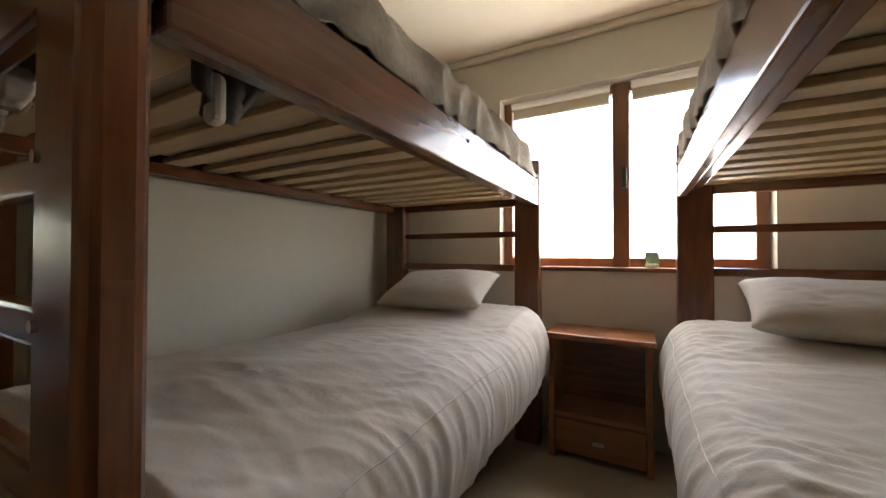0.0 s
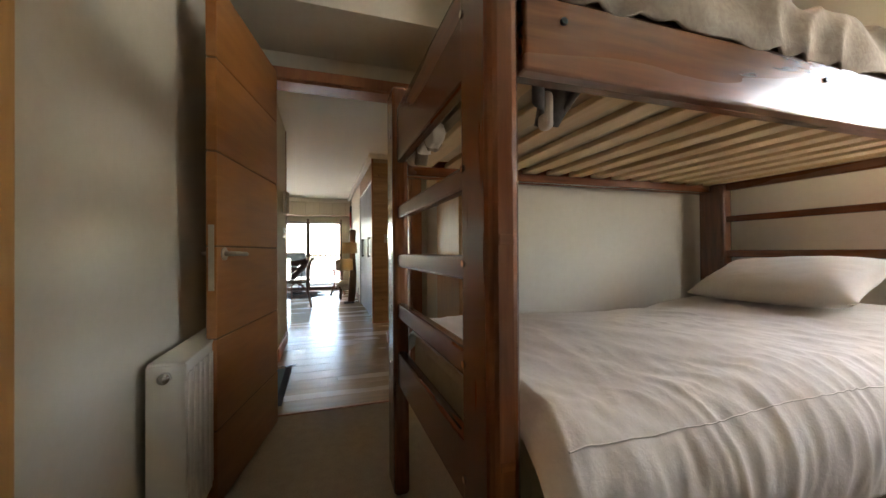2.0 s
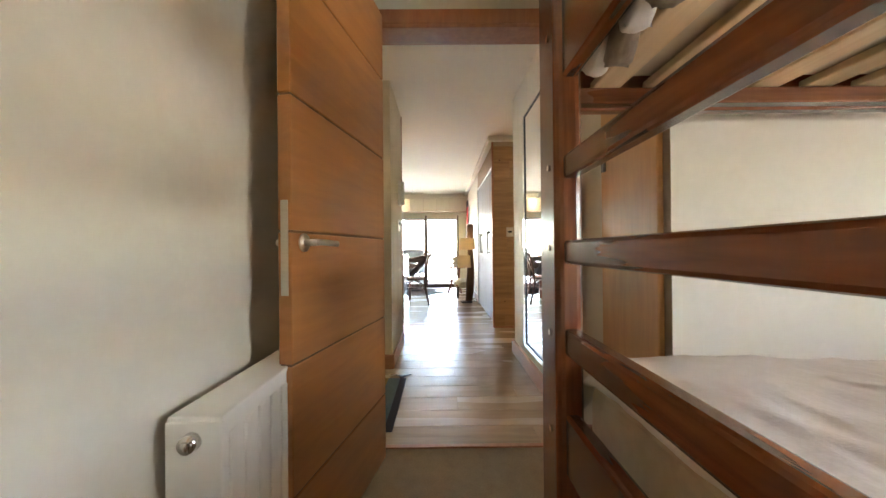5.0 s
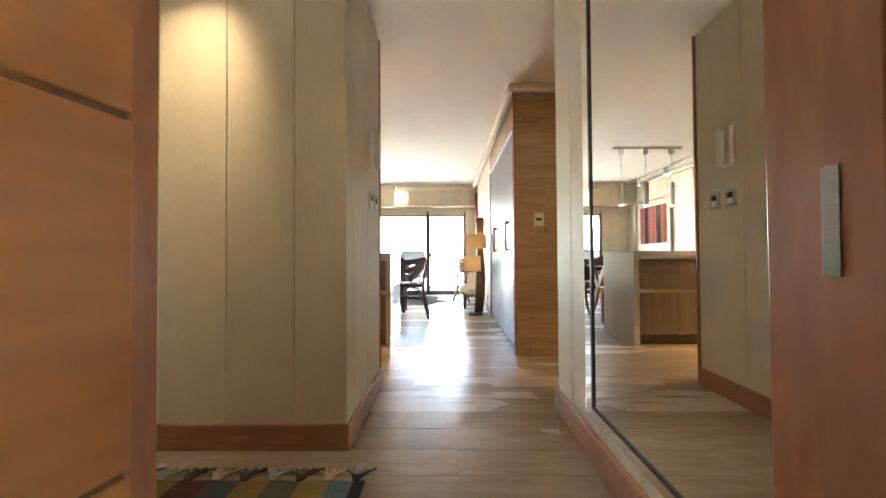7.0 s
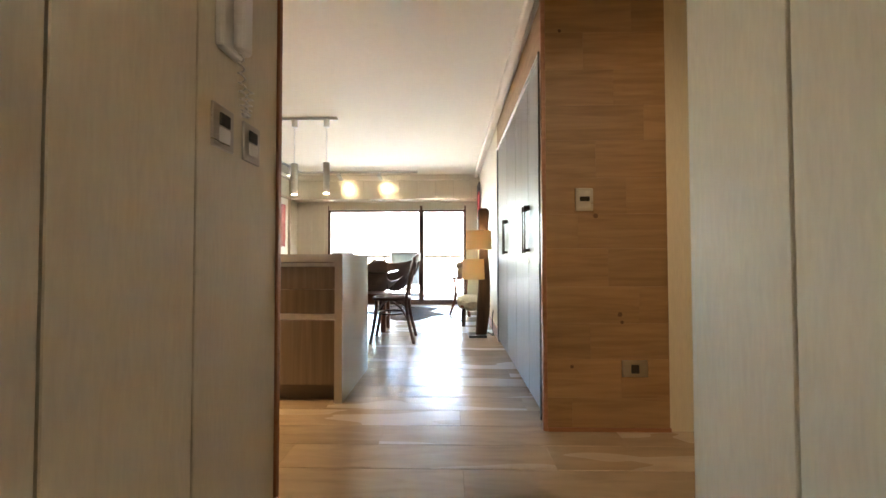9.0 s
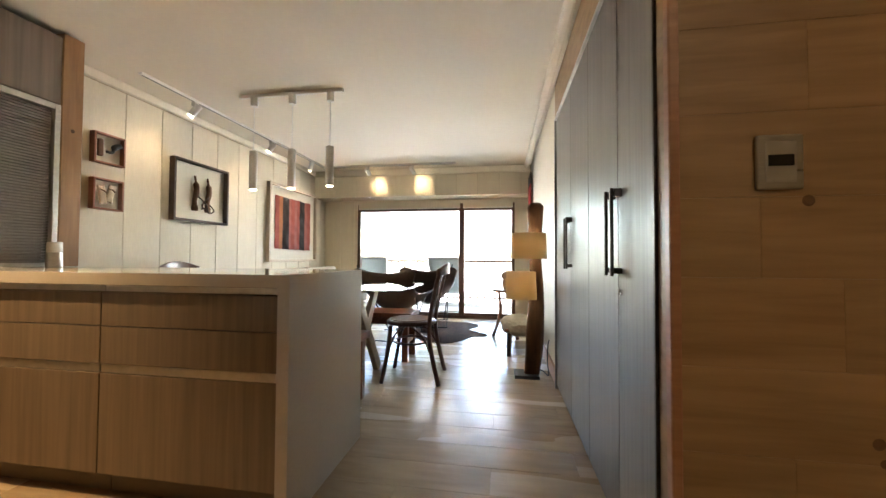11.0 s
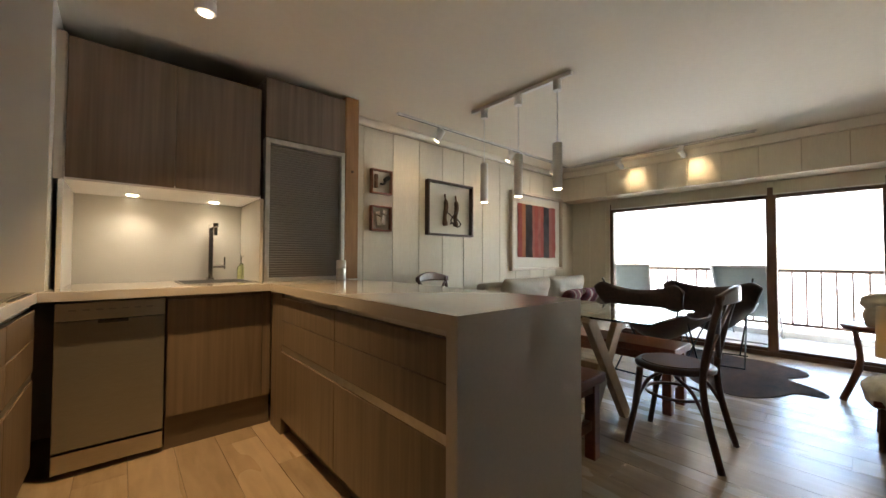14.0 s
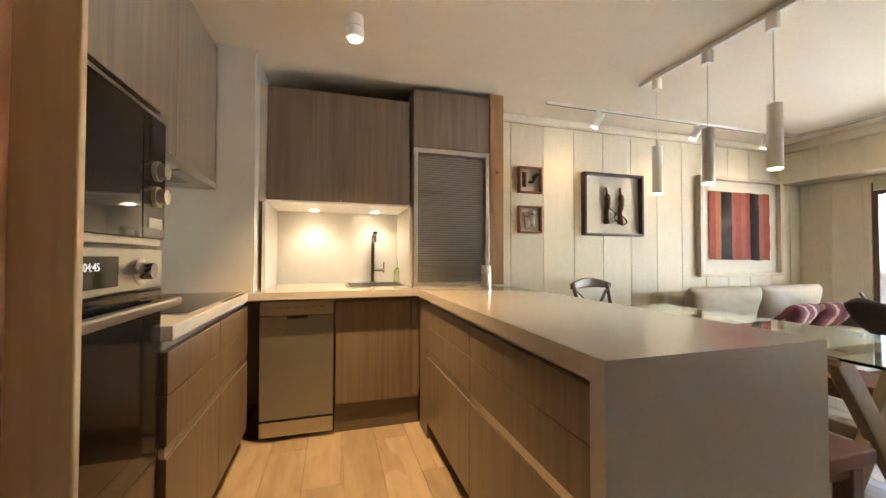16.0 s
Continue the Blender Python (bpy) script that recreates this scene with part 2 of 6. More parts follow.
def stripes(name, axis, cols, span, rough=0.95):
    """Woven cloth with bands of colour along one axis; cols: (start fraction, colour)."""
    m = mat(name, (0.5, 0.5, 0.5), None, rough, scale=70, bump=0.4)
    t = m.node_tree
    n, link = t.nodes, t.links.new
    tc, sep, mr, r = n.new("ShaderNodeTexCoord"), n.new("ShaderNodeSeparateXYZ"), n.new("ShaderNodeMapRange"), n.new("ShaderNodeValToRGB")
    link(tc.outputs["Object"], sep.inputs[0])
    link(sep.outputs[axis], mr.inputs[0])
    mr.inputs[1].default_value, mr.inputs[2].default_value = span
    link(mr.outputs[0], r.inputs[0])
    r.color_ramp.interpolation = "CONSTANT"
    e = r.color_ramp.elements
    e[0].position, e[0].color = cols[0][0], (*cols[0][1], 1)
    e[1].position, e[1].color = cols[1][0], (*cols[1][1], 1)
    for pos, c in cols[2:]:
        e.new(pos).color = (*c, 1)
    no, mix = n.new("ShaderNodeTexNoise"), n.new("ShaderNodeMix")
    no.inputs["Scale"].default_value = 45
    mix.data_type, mix.blend_type = "RGBA", "MULTIPLY"
    mix.inputs[0].default_value = 0.5
    link(r.outputs[0], mix.inputs[6])
    link(no.outputs[0], mix.inputs[7])
    link(mix.outputs[2], n["Principled BSDF"].inputs["Base Color"])
    return m


RED, DARK, ORANGE, PINK = (0.34, 0.07, 0.05), (0.025, 0.018, 0.018), (0.42, 0.15, 0.06), (0.34, 0.11, 0.085)
M_WEAVE = stripes("striped_weave", 0, [(0, RED), (0.10, PINK), (0.18, DARK), (0.34, RED), (0.42, PINK), (0.50, RED), (0.60, PINK), (0.66, DARK), (0.84, ORANGE), (0.93, RED)], (-9.82, -8.95))
M_RUNNER = stripes("striped_runner", 1, [(0, (0.10, 0.12, 0.07)), (0.12, (0.30, 0.20, 0.05)), (0.25, (0.13, 0.04, 0.04)), (0.38, (0.06, 0.09, 0.10)), (0.5, (0.30, 0.20, 0.05)), (0.62, (0.10, 0.12, 0.07)), (0.74, (0.32, 0.21, 0.06)), (0.86, (0.12, 0.18, 0.20)), (0.95, (0.04, 0.04, 0.06))], (-1.25, -0.27))
M_CUSHION = stripes("patterned_cushion", 0, [(k / 26, ((0.16, 0.035, 0.045), (0.42, 0.33, 0.28), (0.20, 0.04, 0.05), (0.10, 0.03, 0.04))[k % 4]) for k in range(26)], (-10.1, -9.1))

# ---- building helpers ----


def part(name, bm, material, parent=None, label="", smooth=False):
    me = bpy.data.meshes.new(name)
    bmesh.ops.recalc_face_normals(bm, faces=bm.faces)
    bm.to_mesh(me)
    bm.free()
    me.materials.append(material)
    if smooth:
        for f in me.polygons:
            f.use_smooth = True
    ob = new(name, me)
    if parent:
        ob.parent = parent
        if parent.parent is None:
            ob.matrix_parent_inverse = parent.matrix_basis.inverted()
    if label:
        ob["label"] = label
    return ob


def thing(name, base, label, category, group=""):
    e = new(name)
    e.matrix_basis = Matrix.Translation(base)
    e.empty_display_size = 0.1
    return tagged(e, label, category, group)


def setting(ob, label, category):
    return tagged(ob, label, category, kind="structure")


def box(x0, x1, y0, y1, z0, z1, bevel=0.0, bm=None, seg=2, m=None):
    bm = bm or bmesh.new()
    r = bmesh.ops.create_cube(bm, size=1)
    v = r["verts"]
    bmesh.ops.scale(bm, vec=(abs(x1 - x0), abs(y1 - y0), abs(z1 - z0)), verts=v)
    bmesh.ops.translate(bm, vec=((x0 + x1) / 2, (y0 + y1) / 2, (z0 + z1) / 2), verts=v)
    if m is not None:
        bmesh.ops.transform(bm, matrix=m, verts=v)
    if bevel:
        es = list({e for q in v for e in q.link_edges})
        bmesh.ops.bevel(bm, geom=es, offset=bevel, segments=seg, affect="EDGES", profile=0.5)
    return bm


def rod(a, b, r, r2=None, n=12, bm=None):
    bm = bm or bmesh.new()
    a, b = Vector(a), Vector(b)
    m = Matrix.Translation((a + b) / 2) @ (b - a).to_track_quat("Z", "Y").to_matrix().to_4x4()
    bmesh.ops.create_cone(bm, cap_ends=True, segments=n, radius1=r, radius2=r if r2 is None else r2, depth=(b - a).length, matrix=m)
    return bm


def tube(pts, r, n=8, bm=None, flat=1.0, close=False):
    """A round bar swept along points."""
    bm = bm or bmesh.new()
    pts = [Vector(p) for p in pts]
    rings, up = [], Vector((0.13, 0.21, 0.97)).normalized()
    for i, p in enumerate(pts):
        d = (pts[min(i + 1, len(pts) - 1)] - pts[max(i - 1, 0)]).normalized()
        u = up.cross(d)
        if u.length < 0.05:
            u = Vector((1, 0, 0)).cross(d)
        u.normalize()
        w = d.cross(u)
        rr = r[i] if isinstance(r, (list, tuple)) else r
        rings.append([bm.verts.new(p + u * math.cos(k * math.tau / n) * rr + w * math.sin(k * math.tau / n) * rr * flat) for k in range(n)])
    for a, b in zip(rings, rings[1:]):
        for k in range(n):
            bm.faces.new((a[k], a[(k + 1) % n], b[(k + 1) % n], b[k]))
    bm.faces.new(rings[0][::-1])
    bm.faces.new(rings[-1])
    return bm


def curve_pts(ctrl, n=14):
    """Smooth points through control points."""
    c = [Vector(p) for p in ctrl]
    c = [2 * c[0] - c[1]] + c + [2 * c[-1] - c[-2]]
    out = []
    for i in range(1, len(c) - 2):
        for k in range(n):
            t = k / n
            a, b, d, e = c[i - 1], c[i], c[i + 1], c[i + 2]
            out.append(0.5 * (2 * b + (d - a) * t + (2 * a - 5 * b + 4 * d - e) * t * t + (3 * b - a - 3 * d + e) * t ** 3))
    out.append(c[-2])
    return out


def lathe(profile, n=20, at=(0, 0, 0), bm=None):
    bm = bm or bmesh.new()
    rings = []
    for r, z in profile:
        rings.append([bm.verts.new((at[0] + r * math.cos(k * math.tau / n), at[1] + r * math.sin(k * math.tau / n), at[2] + z)) for k in range(n)])
    for a, b in zip(rings, rings[1:]):
        for k in range(n):
            bm.faces.new((a[k], a[(k + 1) % n], b[(k + 1) % n], b[k]))
    bm.faces.new(rings[0][::-1])
    bm.faces.new(rings[-1])
    return bm


def sheet(fn, nu, nv, thick=0.0):
    """A surface from fn(u, v); with thick a closed slab."""
    bm = bmesh.new()
    top = [[bm.verts.new(fn(i / nu, j / nv)) for j in range(nv + 1)] for i in range(nu + 1)]
    for i in range(nu):
        for j in range(nv):
            bm.faces.new((top[i][j], top[i + 1][j], top[i + 1][j + 1], top[i][j + 1]))
    if thick:
        bmesh.ops.recalc_face_normals(bm, faces=bm.faces)
        bmesh.ops.solidify(bm, geom=list(bm.faces), thickness=thick)
    return bm


def cushion(cx, cy, cz, w, d, h, m=None, seed=0, n=18):
    """A pillow: two bulging skins that meet in a pinched seam with drawn-out corners."""
    bm = bmesh.new()
    grid = {}
    for s in (1, -1):
        for i in range(n + 1):
            for j in range(n + 1):
                u, v = i / n * 2 - 1, j / n * 2 - 1
                e = (1 - u ** 4) * (1 - v ** 4)
                z = s * h / 2 * max(e, 0) ** 0.45
                z += noise.noise(Vector((u * 2 + seed, v * 2, s))) * 0.10 * h * e
                z += (1 - abs(noise.noise(Vector((u * 3.2 + v * 2.4 + seed, v * 5.5 - u, s + 3)))) * 3) * 0.035 * h * e
                pull = 1 - 0.07 * (1 - u * u) * v * v - 0.0
                pully = 1 - 0.09 * (1 - v * v) * u * u
                p = Vector((u * w / 2 * (1 - 0.05 * (1 - v * v)) * pull ** 0.3, v * d / 2 * (1 - 0.07 * (1 - u * u)) * pully ** 0.3, z))
                if (i in (0, n) or j in (0, n)) and s == -1:
                    grid[s, i, j] = grid[1, i, j]
                else:
                    p = (m @ p) if m is not None else p
                    grid[s, i, j] = bm.verts.new(p + Vector((cx, cy, cz)))
        for i in range(n):
            for j in range(n):
                bm.faces.new((grid[s, i, j], grid[s, i + 1, j], grid[s, i + 1, j + 1], grid[s, i, j + 1]))
    return bm


def text_mesh(name, body, size, m, material, parent):
    cu = bpy.data.curves.new(name, "FONT")
    cu.body, cu.size, cu.extrude = body, size, 0.0008
    tmp = bpy.data.objects.new(name, cu)
    me = bpy.data.meshes.new_from_object(tmp)
    bpy.data.objects.remove(tmp)
    me.transform(m)
    me.materials.append(material)
    ob = new(name, me)
    ob.parent = parent
    if parent.parent is None:
        ob.matrix_parent_inverse = parent.matrix_basis.inverted()
    return ob


# ---- structure ----
CEIL = 2.40


def wall(name, x0, x1, y0, y1, z0, z1, material, label, parent=None):
    ob = part(name, box(x0, x1, y0, y1, z0, z1), material, parent)
    return ob if parent else setting(ob, label, "wall")


floor_bed = setting(part("floor_bedroom", box(-2.53, 1.25, -0.75, 2.62, -0.12, 0.0), M_CARPET), "beige short-pile carpet in the bedroom", "floor")
floor = setting(part("floor", box(-10.5, -2.53, -3.2, 3.2, -0.12, -0.006), M_GROUT), "wood-look plank tiles with thin joints", "floor")
setting(part("trim_threshold", box(-2.545, -2.515, -0.385, 0.545, -0.01, 0.008, 0.003), M_TRIM), "dark wooden threshold strip in the doorway", "threshold")
setting(part("ceiling_living", box(-10.6, -2.47, -3.2, 3.2, CEIL, CEIL + 0.15), M_CEIL), "cream painted flat ceiling", "ceiling")
setting(part("ceiling_bedroom", box(-2.47, 1.25, -0.75, 2.7, CEIL, CEIL + 0.15), M_CEIL), "cream painted bedroom ceiling", "ceiling")
setting(part("ceiling_drop", box(-2.465, -1.955, -0.549, 0.669, 2.23, CEIL - 0.002), M_BEDWALL), "lowered ceiling box over the bedroom entrance", "ceiling")

# bedroom
W = 0.16
wall("wall_bedroom_back", -1.92, -1.76, 0.67, 2.42, 0, CEIL, M_BEDWALL, "greige painted wall behind the bunk bed")
wall("wall_bedroom_nook", -2.47, -1.92, 0.67, 0.80, 0, CEIL, M_BEDWALL, "greige painted return wall of the bedroom")
wall("wall_bedroom_south", -2.47, 1.25, -0.71, -0.55, 0, CEIL, M_BEDWALL, "greige painted bedroom wall with a radiator")
wall("wall_bedroom_east", 1.10, 1.26, -0.55, 2.42, 0, CEIL, M_BEDWALL, "greige painted bedroom wall behind a bunk bed")
wn_ = thing("wall_bedroom_window", (-0.25, 2.5, 0), "greige painted window wall of the bedroom", "wall")
wn_["kind"] = "structure"
WX0, WX1, WZ0, WZ1 = -0.95, 0.44, 0.97, 2.08
for x0, x1, z0, z1 in ((-1.92, WX0, 0, CEIL), (WX1, 1.26, 0, CEIL), (WX0, WX1, 0, WZ0), (WX0, WX1, WZ1, CEIL)):
    part("wall_piece", box(x0, x1, 2.42, 2.62, z0, z1), M_BEDWALL, wn_)
wd = thing("wall_bedroom_door", (-2.5, 0.1, 0), "painted wall around the bedroom doorway", "wall")
wd["kind"] = "structure"
for y0, y1, z0, z1 in ((-0.71, -0.415, 0, CEIL), (0.575, 0.80, 0, CEIL), (-0.415, 0.575, 2.08, CEIL)):
    part("wall_piece", box(-2.60, -2.47, y0, y1, z0, z1), M_BEDWALL, wd)
cove = setting(part("trim_cornice", box(-1.76, 1.10, 2.385, 2.418, 2.355, CEIL - 0.002, 0.008), M_CEIL), "cream cornice along the window wall", "cornice")

# doorway frame
df = thing("door_frame", (-2.53, 0.12, 0), "reddish wooden door frame with casings", "door frame")
df["kind"] = "structure"
for y0, y1 in ((-0.415, -0.385), (0.545, 0.575)):
    part("jamb", box(-2.612, -2.458, y0, y1, 0, 2.05, 0.003), M_TRIM, df)
part("head_jamb", box(-2.612, -2.458, -0.415, 0.575, 2.05, 2.08, 0.003), M_TRIM, df)
for x0, x1 in ((-2.468, -2.452), (-2.618, -2.602)):
    for y0, y1 in ((-0.47, -0.40), (0.56, 0.63)):
        part("casing", box(x0, x1, y0, y1, 0, 2.065, 0.004), M_TRIM, df)
    part("head_casing", box(x0 - 0.001, x1 + 0.001, -0.47, 0.63, 2.065, 2.135, 0.004), M_TRIM, df)
part("strike_plate", box(-2.528, -2.506, 0.5425, 0.5445, 0.86, 1.0, 0.0008), M_DWASH, df, "worn steel strike plate")


def door_leaf(name, label, length, height, m, cuts, lock=True):
    """A flush veneered door built along local x from its hinge, with grooves across it."""
    d = thing(name, (0, 0, 0), label, "door")
    d["kind"] = "structure"
    zs = [0.012] + list(cuts) + [height]
    for a, b in zip(zs, zs[1:]):
        part("door_panel", box(0, length, -0.02, 0.02, a + 0.0035, b - 0.0035, 0.003), M_DOOR, d)
    part("door_core", box(0.004, length - 0.004, -0.016, 0.016, 0.014, height - 0.004), M_TOOL, d)
    if lock:
        part("lock_plate", box(length - 0.001, length + 0.002, -0.011, 0.011, 0.86, 1.12, 0.001), M_STEEL, d, "brushed steel lock plate")
        for s in (1, -1):
            bmh = rod((length - 0.06, s * 0.02, 1.005), (length - 0.06, s * 0.026, 1.005), 0.026, n=20)
            rod((length - 0.06, s * 0.02, 1.005), (length - 0.06, s * 0.062, 1.005), 0.010, bm=bmh)
            tube(curve_pts([(length - 0.06, s * 0.058, 1.005), (length - 0.10, s * 0.062, 1.006), (length - 0.185, s * 0.060, 1.003)], 5), 0.009, 10, bmh)
            part("door_handle", bmh, M_STEEL, d, "satin steel lever handle", True)
    d.matrix_basis = m
    return d


def leaf_pose(hx, hy, ex, ey):
    return Matrix.Translation((hx, hy, 0)) @ Matrix.Rotation(math.atan2(ey - hy, ex - hx), 4, "Z")


door_leaf("door_1", "open honey-brown veneered door with horizontal grooves", 0.745, 2.09, leaf_pose(-2.43, -0.283, -1.70, -0.42), (0.31, 0.67, 1.035, 1.41, 1.78))
door_leaf("door_2", "closed honey-brown closet door with horizontal grooves", 0.80, 2.05, leaf_pose(-0.045, -0.548, -0.85, -0.548), (0.37, 0.733, 1.093, 1.44, 1.79), False)
cf = thing("closet_frame", (-0.5, -0.54, 0), "pale honey wooden frame around the closet door", "door frame")
cf["kind"] = "structure"
for x0, x1 in ((-0.902, -0.842), (-0.05, 0.01)):
    part("casing", box(x0, x1, -0.551, -0.515, 0, 2.07, 0.008), M_OAKTRIM, cf)
part("head_casing", box(-0.902, 0.01, -0.551, -0.516, 2.07, 2.135, 0.008), M_OAKTRIM, cf)
nd = thing("nook_closet", (-2.0, 0.66, 0), "narrow light brown closet door in the entrance nook", "closet")
part("door", box(-2.17, -1.79, 0.648, 0.668, 0.02, 2.1, 0.004), M_OAKTRIM, nd)
part("handle", box(-2.15, -2.125, 0.638, 0.65, 1.28, 1.42, 0.003), M_BRONZE, nd, "dark recessed pull")

# hall and living shells
wall("wall_hall_right", -4.195, -2.60, 0.715, 0.85, 0, CEIL, M_GROOVE, "cream panelled hall wall beside the mirror")
wall("wall_hall_back", -2.62, -2.60, -2.2, -0.55, 0, CEIL, M_PANEL, "cream hall wall beside the bedroom door")
wall("wall_hall_end", -3.72, -2.60, -2.0, -1.9, 0, CEIL, M_PANEL, "plain hall wall at the entrance")
wall("wall_hall_left", -4.60, -3.765, -0.56, -0.425, 0, CEIL, M_GROOVE, "cream panelled hall wall with an intercom")
wall("wall_hall_entry", -3.86, -3.765, -1.9, -0.56, 0, CEIL, M_GROOVE, "cream panelled wall facing the bedroom door")
wall("wall_kitchen_east", -4.02, -3.86, -2.98, -0.56, 0, CEIL, M_WHITEWALL, "white kitchen wall behind the hob")
wall("wall_kitchen_sink", -6.36, -3.86, -3.14, -2.98, 0, CEIL, M_WHITEWALL, "pale kitchen wall behind the sink")
wall("wall_living_left", -10.6, -6.30, -2.96, -2.805, 0, CEIL, M_GROOVE, "cream panelled living room wall")
wall("wall_living_right", -10.6, -7.30, 0.70, 0.86, 0, CEIL, M_PANEL, "cream wall beside the closet")
wall("wall_closet_back", -7.30, -5.30, 1.30, 1.42, 0, CEIL, M_WHITEWALL, "plain wall behind the closet")
wall("wall_passage_left", -2.80, -2.66, 0.85, 3.1, 0, CEIL, M_PANEL, "cream wall of the side passage")
wall("wall_passage_right", -5.44, -5.30, 1.30, 3.1, 0, CEIL, M_PANEL, "cream wall of the side passage")
wp = wall("wall_passage_end", -5.44, -2.66, 3.1, 3.2, 0, CEIL, M_PANEL, "plain wall at the passage end")
ww = thing("wall_living_window", (-10.5, -0.9, 0), "cream wall around the balcony doors", "wall")
ww["kind"] = "structure"
LY0, LY1, LZ1 = -2.20, 0.47, 1.90
for y0, y1, z0, z1 in ((-2.96, LY0, 0, CEIL), (LY1, 0.86, 0, CEIL), (LY0, LY1, LZ1, CEIL)):
    part("wall_piece", box(-10.55, -10.38, y0, y1, z0, z1), M_PANEL, ww)
setting(part("beam", box(-10.379, -10.02, -2.80, 0.699, 1.965, CEIL - 0.002), M_GROOVE), "panelled box beam over the balcony doors", "beam")
for i, (y0, y1, x0, x1) in enumerate(((-2.79, 0.685, -10.018, -9.96),)):
    setting(part("trim_cornice", box(x0, x1, y0, y1, 2.30, CEIL - 0.002, 0.015), M_CEIL), "cream cornice above the beam", "cornice")
setting(part("trim_cornice", box(-9.96, -6.36, -2.795, -2.745, 2.325, CEIL - 0.002, 0.02), M_CEIL), "cream cornice along the panelled wall", "cornice")
setting(part("trim_cornice", box(-9.96, -5.30, 0.60, 0.655, 2.335, CEIL - 0.002, 0.015), M_CEIL), "cream cornice over the closet", "cornice")
setting(part("trim_cornice", box(-5.30, -5.235, 0.60, 1.30, 2.335, CEIL - 0.002, 0.015), M_CEIL), "cream cornice over the oak wall", "cornice")


def panels(prefix, axis, fixed, front, spans, z0, z1, parent):
    """Upright cover boards on a backing, with open joints."""
    for a, b in spans:
        lo, hi = min(fixed, front), max(fixed, front)
        bm = box(a + 0.0025, b - 0.0025, lo, hi, z0, z1, 0.002, seg=1) if axis == "x" else box(lo, hi, a + 0.0025, b - 0.0025, z0, z1, 0.002, seg=1)
        part("panel", bm, M_PANEL, parent)


def cuts(a, b, first, pitch):
    s = [a]
    q = first
    while q < b - 0.02:
        if q > a + 0.02:
            s.append(q)
        q += pitch
    s.append(b)
    return list(zip(s, s[1:]))


OBJ = bpy.data.objects
panels("p", "x", -2.805, -2.79, cuts(-10.38, -6.36, -10.20, 0.328), 0.0, 2.325, OBJ["wall_living_left"])
panels("p", "y", -10.02, -10.005, cuts(-2.795, 0.699, -2.40, 0.328), 1.967, 2.30, OBJ["beam"])
panels("p", "y", -3.765, -3.75, cuts(-1.9, -0.412, -1.295, 0.32), 0.0, CEIL - 0.002, OBJ["wall_hall_entry"])
panels("p", "x", -0.425, -0.41, cuts(-4.575, -3.748, -4.19, 0.31), 0.0, CEIL - 0.002, OBJ["wall_hall_left"])
panels("p", "x", 0.715, 0.70, cuts(-4.195, -2.62, -3.95, 0.33), 0.0, CEIL - 0.002, OBJ["wall_hall_right"])
panels("p", "y", -10.38, -10.372, cuts(-2.79, LY0 - 0.05, -2.50, 0.33), 0.0, 1.965, ww)
setting(part("trim_corner", box(-4.724, -4.602, -0.5615, -0.545, 0, CEIL - 0.002, 0.003), M_PALEOAK), "oak side board of the oven housing", "trim")
setting(part("trim_bead", box(-4.645, -4.602, -0.544, -0.51, 0, CEIL - 0.002, 0.004), M_TRIM), "reddish bead beside the oak post", "trim")
setting(part("trim_edge", box(-4.601, -4.578, -0.431, -0.404, 0, CEIL - 0.002, 0.003), M_TRIM), "reddish edge strip of the hall wall", "trim")


def baseboard(x0, x1, y0, y1):
    setting(part("baseboard", box(x0, x1, y0, y1, 0, 0.12, 0.006), M_BASE), "reddish wooden baseboard", "baseboard")


baseboard(-3.749, -3.73, -1.9, -0.392)
baseboard(-4.575, -3.749, -0.409, -0.392)
baseboard(-4.20, -2.62, 0.672, 0.699)
baseboard(-10.37, -6.40, -2.789, -2.772)
baseboard(-10.37, -7.32, 0.68, 0.699)
baseboard(-2.45, -1.80, -0.549, -0.53)

# ---- bedroom windows ----


